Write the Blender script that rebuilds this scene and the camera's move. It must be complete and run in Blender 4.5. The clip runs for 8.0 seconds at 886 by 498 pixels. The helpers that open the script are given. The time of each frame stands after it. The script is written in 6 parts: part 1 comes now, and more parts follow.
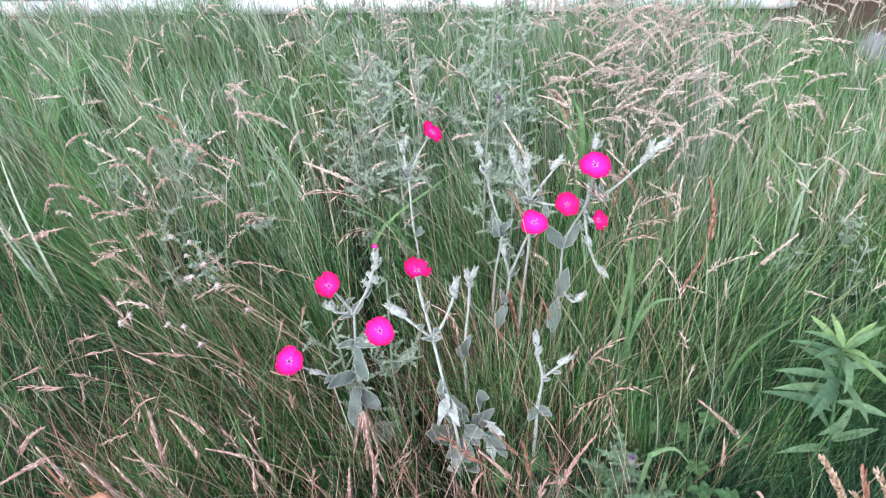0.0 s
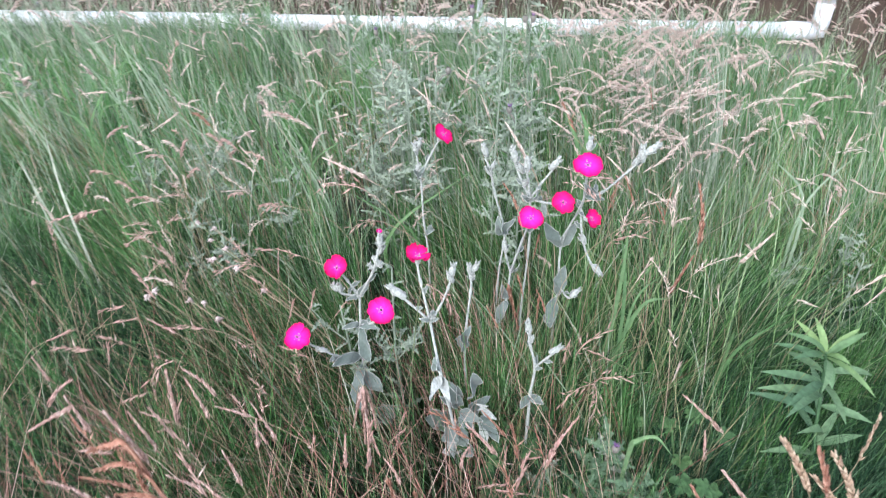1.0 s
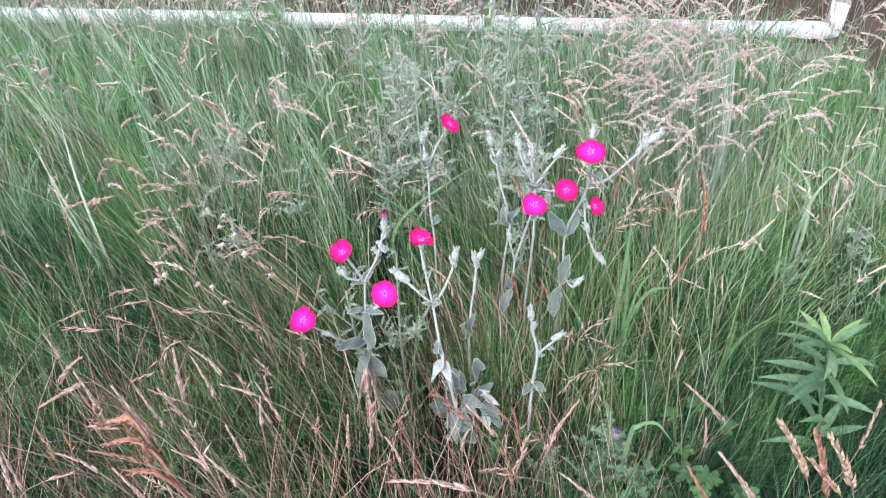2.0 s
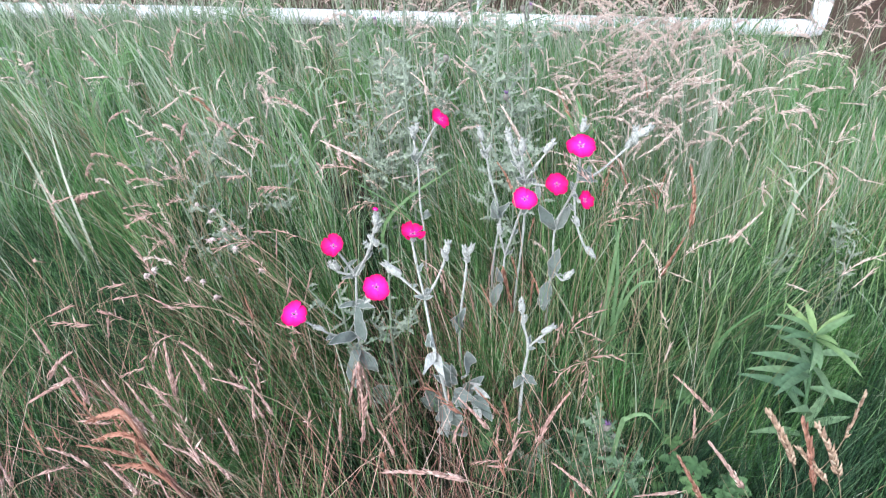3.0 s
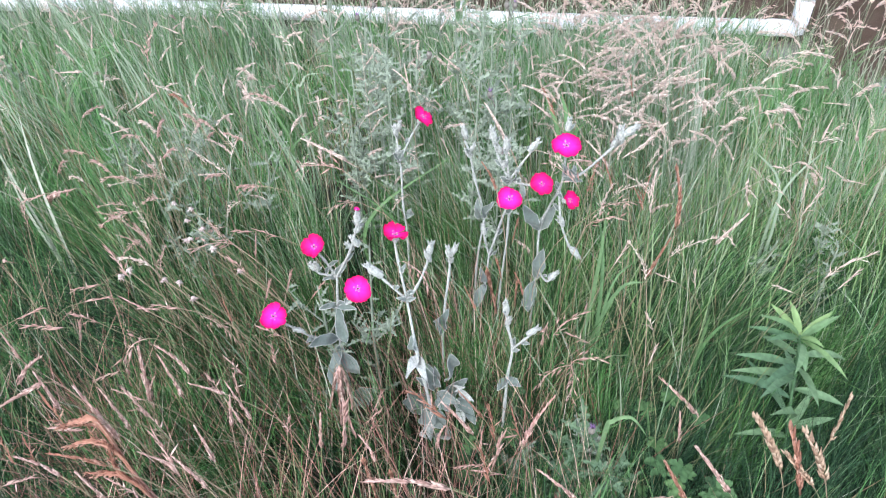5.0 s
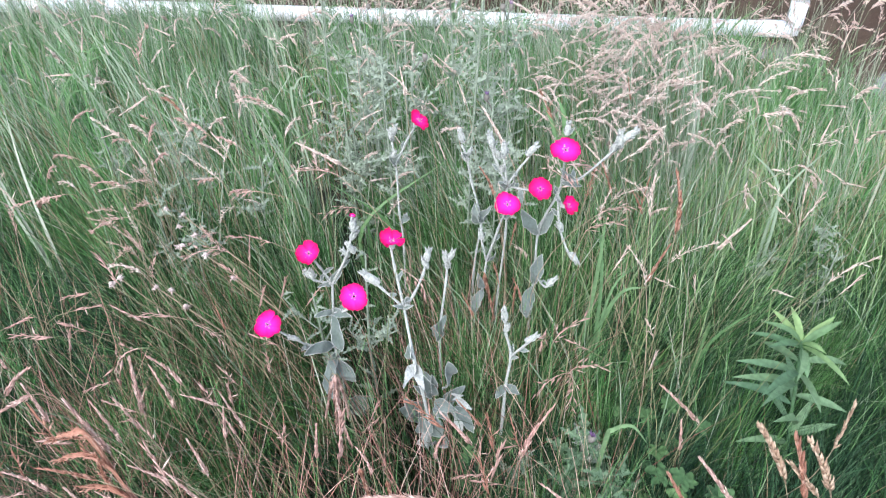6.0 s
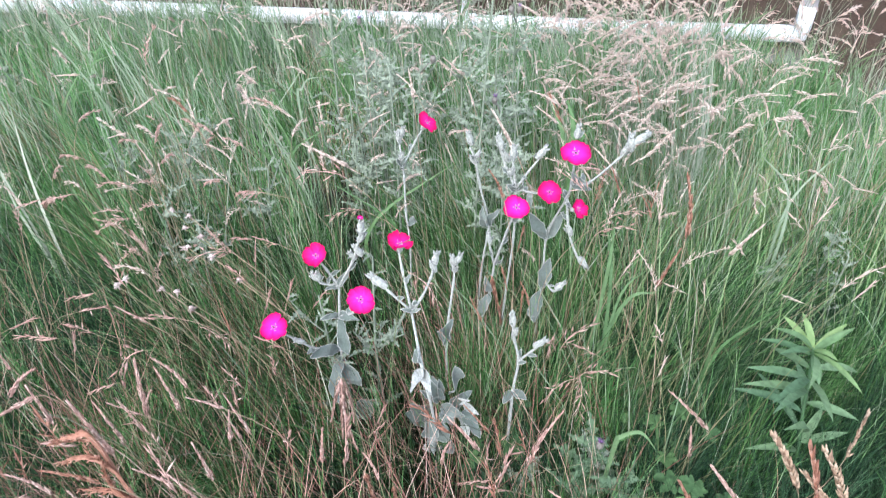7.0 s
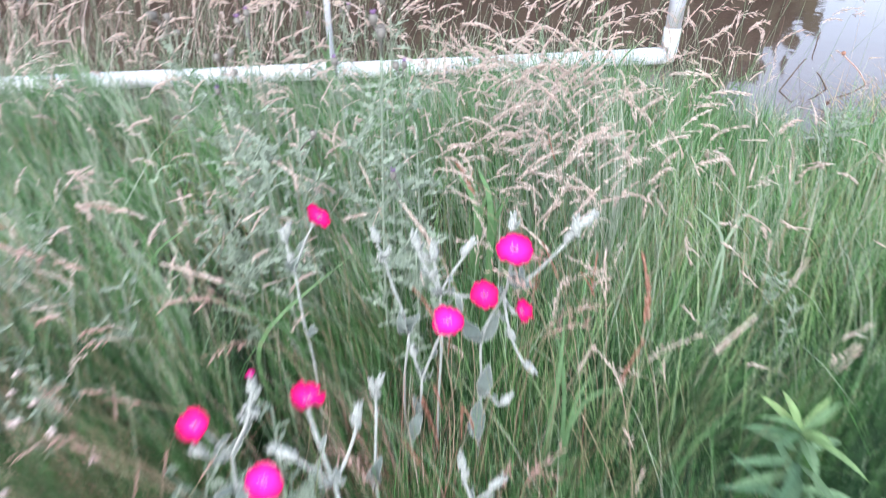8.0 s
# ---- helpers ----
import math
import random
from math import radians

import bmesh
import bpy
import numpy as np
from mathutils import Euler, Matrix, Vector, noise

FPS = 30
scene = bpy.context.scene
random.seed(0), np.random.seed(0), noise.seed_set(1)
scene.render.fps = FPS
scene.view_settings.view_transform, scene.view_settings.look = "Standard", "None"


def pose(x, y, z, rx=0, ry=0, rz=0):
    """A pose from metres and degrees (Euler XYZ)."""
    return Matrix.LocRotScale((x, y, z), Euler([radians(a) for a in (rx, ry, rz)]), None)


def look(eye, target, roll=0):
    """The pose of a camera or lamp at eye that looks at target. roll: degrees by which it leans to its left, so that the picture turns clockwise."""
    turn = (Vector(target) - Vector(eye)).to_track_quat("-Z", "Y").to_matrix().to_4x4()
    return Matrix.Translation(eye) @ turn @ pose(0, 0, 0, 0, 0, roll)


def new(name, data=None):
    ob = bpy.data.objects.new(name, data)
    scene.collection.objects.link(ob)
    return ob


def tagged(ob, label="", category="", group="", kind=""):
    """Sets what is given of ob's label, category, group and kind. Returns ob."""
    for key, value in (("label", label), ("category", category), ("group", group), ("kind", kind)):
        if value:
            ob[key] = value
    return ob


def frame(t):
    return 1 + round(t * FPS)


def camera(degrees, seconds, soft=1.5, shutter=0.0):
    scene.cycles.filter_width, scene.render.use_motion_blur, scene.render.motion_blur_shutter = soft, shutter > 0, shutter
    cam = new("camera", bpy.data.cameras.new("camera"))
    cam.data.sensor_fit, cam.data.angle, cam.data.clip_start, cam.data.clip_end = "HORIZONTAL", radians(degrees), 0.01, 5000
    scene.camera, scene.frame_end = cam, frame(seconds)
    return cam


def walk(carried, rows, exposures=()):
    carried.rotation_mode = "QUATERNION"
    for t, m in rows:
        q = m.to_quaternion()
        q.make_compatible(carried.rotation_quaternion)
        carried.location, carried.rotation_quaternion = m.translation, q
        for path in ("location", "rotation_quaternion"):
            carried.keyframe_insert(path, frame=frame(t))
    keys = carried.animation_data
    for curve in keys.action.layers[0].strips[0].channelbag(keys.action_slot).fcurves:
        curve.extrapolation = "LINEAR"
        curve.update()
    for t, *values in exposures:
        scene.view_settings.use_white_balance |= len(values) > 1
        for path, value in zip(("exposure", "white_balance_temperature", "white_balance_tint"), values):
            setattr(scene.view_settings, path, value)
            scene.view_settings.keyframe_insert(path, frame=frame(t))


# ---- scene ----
cam = camera(64.8, 8.0, soft=1.2, shutter=0.8)
PATH = [
    (0, (0.02, -0.001, 0.79), (-0.029, 1.554, -0.468), -1.4),
    (0.5, (0.025, -0.015, 0.79), (-0.016, 1.538, -0.469), -0.9),
    (0.7, (0.034, -0.029, 0.794), (-0.052, 1.543, -0.44), -1.4),
    (1, (0.052, -0.06, 0.793), (-0.084, 1.532, -0.41), -0.8),
    (1.5, (0.065, -0.077, 0.79), (-0.124, 1.532, -0.383), -1.2),
    (2, (0.064, -0.077, 0.784), (-0.112, 1.516, -0.412), -1.1),
    (3.5, (0.058, -0.084, 0.781), (-0.065, 1.51, -0.421), -0.1),
    (4, (0.059, -0.079, 0.778), (-0.056, 1.516, -0.423), 0.1),
    (4.5, (0.059, -0.075, 0.777), (-0.042, 1.516, -0.43), 0.5),
    (6, (0.054, -0.056, 0.774), (-0.017, 1.538, -0.432), 0.9),
    (6.5, (0.052, -0.054, 0.772), (-0.017, 1.535, -0.441), 1.1),
    (7, (0.049, -0.051, 0.77), (-0.032, 1.548, -0.429), 1.1),
    (7.2, (0.049, -0.034, 0.769), (-0.019, 1.572, -0.42), 0.7),
    (7.5, (0.024, 0.008, 0.761), (0.038, 1.642, -0.391), 0.0),
    (7.6, (0.027, 0.029, 0.759), (0.07, 1.664, -0.392), -1.0),
    (7.8, (0.02, 0.061, 0.756), (0.216, 1.696, -0.38), 0.4),
    (8, (0.026, 0.115, 0.746), (0.263, 1.754, -0.375), 0.2),
]
walk(cam, [(t, look(eye, target, roll)) for t, eye, target, roll in PATH],
     exposures=[(0.0, -0.07, 6160, 12.5), (0.8, -0.05, 6160, 12.5), (1.6, 0.0, 6150, 13.5), (6.8, 0.02, 6150, 13.5), (8.0, 0.08, 6100, 13.0)])

# ---- daylight: an even, overcast sky ----
world = bpy.data.worlds.new("overcast_sky")
scene.world = world
world.use_nodes = True
wn, wl = world.node_tree.nodes, world.node_tree.links
wn.clear()
sky = wn.new("ShaderNodeTexSky")
sky.sky_type, sky.sun_disc = "NISHITA", False
sky.sun_elevation, sky.sun_rotation = radians(44), radians(200)
sky.air_density, sky.dust_density, sky.ozone_density = 1.0, 3.0, 2.5
soften = wn.new("ShaderNodeHueSaturation")
soften.inputs["Saturation"].default_value = 0.52
back = wn.new("ShaderNodeBackground")
back.inputs["Strength"].default_value = 0.56
sky_out = wn.new("ShaderNodeOutputWorld")
wl.new(sky.outputs[0], soften.inputs["Color"])
wl.new(soften.outputs[0], back.inputs["Color"])
wl.new(back.outputs[0], sky_out.inputs["Surface"])

sun = new("sun", bpy.data.lights.new("sun", "SUN"))
sun.data.energy, sun.data.angle, sun.data.color = 1.1, radians(30), (1.0, 0.97, 0.94)
sun.matrix_world = look((-2.2, -6.0, 6.2), (0, 0, 0))

# ---- small tools ----
rng = random.Random(11)
nrg = np.random.RandomState(7)
UP = Vector((0, 0, 1))


def uni(a, b):
    return rng.uniform(a, b)


def smooth(a, b, v):
    t = min(1.0, max(0.0, (v - a) / (b - a)))
    return t * t * (3 - 2 * t)


def curve_through(points, steps=5):
    """Catmull-Rom through the points."""
    p = [Vector(q) for q in points]
    p = [2 * p[0] - p[1], *p, 2 * p[-1] - p[-2]]
    out = []
    for a, b, c, d in zip(p, p[1:], p[2:], p[3:]):
        for k in range(steps):
            t = k / steps
            out.append(0.5 * (2 * b + (c - a) * t + (2 * a - 5 * b + 4 * c - d) * t * t + (3 * b - a - 3 * c + d) * t ** 3))
    out.append(p[-2])
    return out


def side_of(way, seed=None):
    """A unit vector across the way."""
    s = way.cross(Vector((0.31, -0.77, 0.55)) if seed is None else seed)
    return s.normalized() if s.length > 1e-6 else Vector((1, 0, 0))


class Geo:
    """Points and faces of one mesh."""

    def __init__(self):
        self.v, self.f = [], []

    def tube(self, pts, radii, n=6):
        pts = [Vector(p) for p in pts]
        if not isinstance(radii, (list, tuple)):
            radii = [radii] * len(pts)
        at = len(self.v)
        s = None
        for k, p in enumerate(pts):
            way = (pts[min(k + 1, len(pts) - 1)] - pts[max(k - 1, 0)]).normalized()
            s = side_of(way) if s is None else (s - way * s.dot(way)).normalized()
            u = way.cross(s)
            for j in range(n):
                a = 2 * math.pi * j / n
                self.v.append(p + radii[k] * (math.cos(a) * s + math.sin(a) * u))
        for k in range(len(pts) - 1):
            for j in range(n):
                a, b = at + k * n + j, at + k * n + (j + 1) % n
                self.f.append((a, b, b + n, a + n))
        self.f.append(tuple(at + j for j in reversed(range(n))))
        end = at + (len(pts) - 1) * n
        self.f.append(tuple(end + j for j in range(n)))

    def sheet(self, rows):
        """Rows of points with the same count, joined into a surface."""
        at, n = len(self.v), len(rows[0])
        for r in rows:
            self.v.extend(r)
        for k in range(len(rows) - 1):
            for j in range(n - 1):
                a = at + k * n + j
                self.f.append((a, a + 1, a + n + 1, a + n))

    def spikelet(self, p, way, length, width, n=3):
        way = way.normalized()
        s = side_of(way)
        u = way.cross(s)
        at = len(self.v)
        self.v.append(p)
        for j in range(n):
            a = 2 * math.pi * j / n
            self.v.append(p + way * length * 0.38 + width * 0.62 * (math.cos(a) * s + 0.8 * math.sin(a) * u))
        self.v.append(p + way * length)
        for j in range(n):
            a, b = at + 1 + j, at + 1 + (j + 1) % n
            self.f.append((at, b, a))
            self.f.append((at + n + 1, a, b))

    def blade(self, pts, width, fold=0.25, taper=1.4, seed=None):
        """A grass blade along the points, folded along its middle."""
        pts = [Vector(p) for p in pts]
        rows, n = [], len(pts) - 1
        for k, p in enumerate(pts):
            way = (pts[min(k + 1, n)] - pts[max(k - 1, 0)]).normalized()
            s = side_of(way, seed)
            u = s.cross(way)
            w = 0.5 * width * (1 - (k / n) ** taper * 0.96) * min(1.0, 0.55 + 1.5 * k / n)
            rows.append((p - s * w + u * w * fold, p, p + s * w + u * w * fold))
        self.sheet(rows)

    def leaf(self, base, tip, width, face=UP, droop=0.0, fold=0.2, rows=8, peak=0.42, wave=0.0, teeth=0, blunt=0.8, ragged=0.0):
        """A pointed leaf from base to tip; face: the way its upper side looks."""
        base, tip = Vector(base), Vector(tip)
        way = tip - base
        length = way.length
        s = way.cross(face)
        s = s.normalized() if s.length > 1e-5 else Vector((1, 0, 0))
        u = s.cross(way).normalized()
        ph = rng.random() * 6.3
        out = []
        for k in range(rows + 1):
            t = k / rows
            q = t ** (math.log(0.5) / math.log(peak))
            w = 0.5 * width * max(0.03, math.sin(math.pi * min(1.0, max(0.0, q))) ** blunt)
            if teeth:
                w *= 1.0 if k % 2 else teeth
            p = base + way * t + u * (4 * droop * length * t * (1 - t))
            row = []
            for c in (-1.0, -0.5, 0.0, 0.5, 1.0):
                lift = fold * abs(c) * w + wave * w * math.sin(ph + 9 * t + 2.2 * c)
                edge = 1 + ragged * (math.sin(15 * t + ph + 2.5 * (c > 0)) + 0.7 * math.sin(29 * t + 2 * ph - 4 * (c > 0)))
                row.append(p + s * (c * w * edge) + u * lift)
            out.append(row)
        self.sheet(out)

    def add(self, verts, faces, m):
        at = len(self.v)
        self.v.extend(m @ p for p in verts)
        self.f.extend(tuple(i + at for i in f) for f in faces)

    def mesh(self, name, flat=False, origin=None):
        me = bpy.data.meshes.new(name)
        o = Vector(origin) if origin is not None else Vector((0, 0, 0))
        me.from_pydata([tuple(Vector(p) - o) for p in self.v], [], self.f)
        me.update()
        if not flat:
            me.polygons.foreach_set("use_smooth", [True] * len(me.polygons))
        return me


def thing(name, base, label, category, group=""):
    ob = new(name)
    ob.empty_display_size = 0.02
    ob.location = base
    return tagged(ob, label, category, group)


def part(name, mesh, material, parent, label="", at=None):
    """One mesh object under a thing or a part; its mesh is local to the parent, or to at."""
    ob = new(name, mesh)
    if not mesh.materials:
        mesh.materials.append(material)
    ob.parent = parent
    if at is not None:
        ob.location = at
    if label:
        ob["label"] = label
    return ob


def align(p, way, size=1.0, spin=0.0):
    """A pose at p whose z axis points along way."""
    q = Vector(way).to_track_quat("Z", "Y")
    return Matrix.Translation(p) @ q.to_matrix().to_4x4() @ Matrix.Rotation(spin, 4, "Z") @ Matrix.Scale(size, 4)


# ---- materials ----
def base_material(name):
    m = bpy.data.materials.new(name)
    m.use_nodes = True
    n, l = m.node_tree.nodes, m.node_tree.links
    bs = n["Principled BSDF"]
    return m, n, l, bs


def ramp(n, stops):
    r = n.new("ShaderNodeValToRGB")
    e = r.color_ramp.elements
    while len(e) < len(stops):
        e.new(0.5)
    for k, (pos, col) in enumerate(stops):
        e[k].position, e[k].color = pos, (*col, 1)
    return r


def plant_material(name, stops, patch=None, by_object=False, rough=0.55, through_light=0.3, grain=260.0, sheen=0.0, grain_depth=0.25, spec=0.22):
    """Foliage: each blade or leaf its own tone, patches over the ground, fine grain, some light through it."""
    m, n, l, bs = base_material(name)
    if by_object:
        pick = n.new("ShaderNodeObjectInfo").outputs["Random"]
    else:
        pick = n.new("ShaderNodeNewGeometry").outputs["Random Per Island"]
    r = ramp(n, stops)
    l.new(pick, r.inputs[0])
    col = r.outputs[0]
    where = n.new("ShaderNodeTexCoord")
    if patch:
        geo = n.new("ShaderNodeNewGeometry")
        big = n.new("ShaderNodeTexNoise")
        big.inputs["Scale"].default_value, big.inputs["Detail"].default_value = patch[1], 3.0
        l.new(geo.outputs["Position"], big.inputs["Vector"])
        fac = n.new("ShaderNodeMapRange")
        fac.inputs["From Min"].default_value, fac.inputs["From Max"].default_value = 0.42, 0.66
        fac.inputs["To Max"].default_value = patch[2]
        l.new(big.outputs["Fac"], fac.inputs["Value"])
        mix = n.new("ShaderNodeMix")
        mix.data_type = "RGBA"
        l.new(fac.outputs[0], mix.inputs["Factor"])
        l.new(col, mix.inputs["A"])
        mix.inputs["B"].default_value = (*patch[0], 1)
        col = mix.outputs["Result"]
    fine = n.new("ShaderNodeTexNoise")
    fine.inputs["Scale"].default_value, fine.inputs["Detail"].default_value = grain, 2.0
    l.new(where.outputs["Object"], fine.inputs["Vector"])
    tone = n.new("ShaderNodeMapRange")
    tone.inputs["From Min"].default_value, tone.inputs["From Max"].default_value = 0.25, 0.75
    tone.inputs["To Min"].default_value, tone.inputs["To Max"].default_value = 1 - grain_depth, 1 + grain_depth
    l.new(fine.outputs["Fac"], tone.inputs["Value"])
    mul = n.new("ShaderNodeVectorMath")
    mul.operation = "SCALE"
    l.new(col, mul.inputs[0])
    l.new(tone.outputs[0], mul.inputs["Scale"])
    l.new(mul.outputs[0], bs.inputs["Base Color"])
    bs.inputs["Roughness"].default_value = rough
    bs.inputs["Specular IOR Level"].default_value = spec
    if sheen:
        bs.inputs["Sheen Weight"].default_value = sheen
        bs.inputs["Sheen Roughness"].default_value = 0.6
    if through_light:
        tr = n.new("ShaderNodeBsdfTranslucent")
        l.new(mul.outputs[0], tr.inputs["Color"])
        both = n.new("ShaderNodeMixShader")
        both.inputs[0].default_value = through_light
        l.new(bs.outputs[0], both.inputs[1])
        l.new(tr.outputs[0], both.inputs[2])
        l.new(both.outputs[0], n["Material Output"].inputs["Surface"])
    return m


# Stops up to 0.3 are near black: shade of deep gaps put into blade colour.
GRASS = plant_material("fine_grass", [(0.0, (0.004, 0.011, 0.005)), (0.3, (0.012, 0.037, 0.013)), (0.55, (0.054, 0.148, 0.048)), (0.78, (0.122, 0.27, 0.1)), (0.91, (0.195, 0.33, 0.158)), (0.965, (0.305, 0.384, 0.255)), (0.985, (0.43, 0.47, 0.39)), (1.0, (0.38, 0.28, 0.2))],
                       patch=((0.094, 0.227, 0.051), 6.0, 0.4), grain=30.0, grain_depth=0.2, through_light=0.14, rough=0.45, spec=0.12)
MEADOW = plant_material("meadow_blade", [(0.0, (0.012, 0.036, 0.013)), (0.25, (0.038, 0.11, 0.036)), (0.5, (0.08, 0.204, 0.07)), (0.75, (0.14, 0.312, 0.115)), (0.9, (0.22, 0.39, 0.185)), (0.97, (0.31, 0.42, 0.275)), (1.0, (0.43, 0.47, 0.39))],
                        patch=((0.113, 0.29, 0.071), 5.0, 0.5), grain=30.0, grain_depth=0.2, through_light=0.2, rough=0.45, spec=0.12)
# Dark green needles; the lowest stops hold the shade of gaps between them.
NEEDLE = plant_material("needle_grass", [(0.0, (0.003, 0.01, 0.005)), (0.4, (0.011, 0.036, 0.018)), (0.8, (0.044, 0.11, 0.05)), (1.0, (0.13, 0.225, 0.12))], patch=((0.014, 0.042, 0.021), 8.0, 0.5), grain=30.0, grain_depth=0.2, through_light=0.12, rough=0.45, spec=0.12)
BLEACH = plant_material("bleached_head", [(0.0, (0.52, 0.4, 0.34)), (0.35, (0.65, 0.53, 0.465)), (0.7, (0.76, 0.66, 0.59)), (1.0, (0.86, 0.8, 0.74))], patch=((0.6, 0.45, 0.385), 5.0, 0.4), grain=220.0)
# Dead thatch, coloured near black: the deep shade between tufts is in its colour.
SHADE_THATCH = plant_material("thatch", [(0.0, (0.006, 0.01, 0.005)), (0.6, (0.014, 0.02, 0.01)), (0.9, (0.035, 0.034, 0.018)), (1.0, (0.09, 0.068, 0.042))], grain=40.0, spec=0.08, through_light=0.05)
RUDDY = plant_material("ruddy_stem", [(0.0, (0.15, 0.065, 0.05)), (0.5, (0.36, 0.19, 0.15)), (0.85, (0.54, 0.36, 0.3)), (1.0, (0.68, 0.55, 0.47))], grain=30.0, grain_depth=0.2)
DRY_GRASS = plant_material("dry_blade", [(0.0, (0.2, 0.145, 0.085)), (0.5, (0.34, 0.255, 0.165)), (1.0, (0.5, 0.4, 0.29))], grain=30.0, grain_depth=0.2)
TALL_GRASS = plant_material("tall_pale_grass", [(0.0, (0.14, 0.24, 0.13)), (0.5, (0.25, 0.35, 0.23)), (0.85, (0.43, 0.48, 0.39)), (1.0, (0.5, 0.42, 0.34))], grain=30.0, grain_depth=0.15)
LIGHT = plant_material("light_blade", [(0.0, (0.15, 0.27, 0.095)), (0.6, (0.24, 0.37, 0.16)), (1.0, (0.37, 0.46, 0.28))], grain=30.0, grain_depth=0.2)
BLEACHED = plant_material("bleached_blade", [(0.0, (0.28, 0.345, 0.26)), (1.0, (0.46, 0.5, 0.42))], by_object=True, grain=60.0)
BROAD = plant_material("broad_blade", [(0.0, (0.07, 0.15, 0.06)), (1.0, (0.13, 0.23, 0.1))], by_object=True, grain=140.0)
FRESH = plant_material("fresh_blade", [(0.0, (0.1, 0.185, 0.085)), (1.0, (0.16, 0.265, 0.13))], by_object=True, grain=120.0)
STRAW = plant_material("straw_head", [(0.0, (0.36, 0.225, 0.19)), (0.35, (0.5, 0.335, 0.29)), (0.75, (0.63, 0.465, 0.41)), (1.0, (0.79, 0.67, 0.6))], patch=((0.54, 0.31, 0.265), 3.0, 0.35), grain=220.0)
CREAMY = plant_material("cream_head", [(0.0, (0.32, 0.215, 0.15)), (0.5, (0.47, 0.345, 0.25)), (1.0, (0.62, 0.51, 0.39))], grain=220.0)
OLIVE = plant_material("olive_stem", [(0.0, (0.15, 0.18, 0.075)), (0.6, (0.29, 0.29, 0.16)), (1.0, (0.42, 0.34, 0.23))], grain=30.0, grain_depth=0.2)
RUSSET = plant_material("russet_head", [(0.0, (0.24, 0.11, 0.075)), (0.6, (0.4, 0.21, 0.15)), (1.0, (0.55, 0.36, 0.28))], grain=220.0)
STEM = plant_material("grass_stem", [(0.0, (0.15, 0.2, 0.1)), (0.5, (0.25, 0.22, 0.14)), (1.0, (0.4, 0.31, 0.23))], by_object=True, grain=90.0)
WOOLLY = plant_material("woolly_stem", [(0.0, (0.22, 0.25, 0.225)), (1.0, (0.33, 0.355, 0.335))], grain=500.0, grain_depth=0.4, rough=0.9, sheen=0.3, through_light=0.0)
FELT = plant_material("felted_leaf", [(0.0, (0.1, 0.135, 0.12)), (1.0, (0.175, 0.215, 0.198))], by_object=True, patch=((0.155, 0.19, 0.165), 60.0, 0.5), grain=420.0, grain_depth=0.16, rough=0.9, sheen=0.2, through_light=0.22)
GOLDROD = plant_material("willow_leaf", [(0.0, (0.085, 0.17, 0.085)), (1.0, (0.2, 0.31, 0.125))], by_object=True, grain=160.0)
GOLDROD_OLD = plant_material("older_willow_leaf", [(0.0, (0.088, 0.172, 0.095)), (1.0, (0.155, 0.255, 0.13))], by_object=True, grain=160.0)
THISTLE = plant_material("thistle_leaf", [(0.0, (0.1, 0.145, 0.1)), (0.5, (0.2, 0.255, 0.19)), (0.85, (0.35, 0.4, 0.33)), (1.0, (0.52, 0.56, 0.53))], grain=240.0, rough=0.7, through_light=0.2)
THISTLE_GREEN = plant_material("green_thistle_leaf", [(0.0, (0.065, 0.12, 0.065)), (0.6, (0.12, 0.195, 0.115)), (1.0, (0.24, 0.31, 0.22))], grain=240.0, rough=0.7, through_light=0.2)
WEED = plant_material("lobed_leaf", [(0.0, (0.04, 0.095, 0.04)), (1.0, (0.1, 0.19, 0.07))], by_object=True, grain=200.0)
PALE = plant_material("dry_daisy", [(0.0, (0.34, 0.27, 0.25)), (1.0, (0.56, 0.49, 0.46))], by_object=True, grain=500.0, grain_depth=0.4, rough=0.9, through_light=0.1)
PURPLE = plant_material("thistle_floret", [(0.0, (0.22, 0.12, 0.3)), (1.0, (0.32, 0.2, 0.4))], grain=500.0)
HUSK = plant_material("thistle_head", [(0.0, (0.13, 0.13, 0.11)), (1.0, (0.23, 0.21, 0.2))], grain=500.0, through_light=0.0)
BARK = plant_material("bark", [(0.0, (0.09, 0.07, 0.055)), (1.0, (0.12, 0.09, 0.07))], grain=12.0, rough=0.9, through_light=0.0)
FAR_LEAF = plant_material("far_foliage", [(0.0, (0.05, 0.06, 0.03)), (1.0, (0.09, 0.09, 0.05))], grain=3.0)


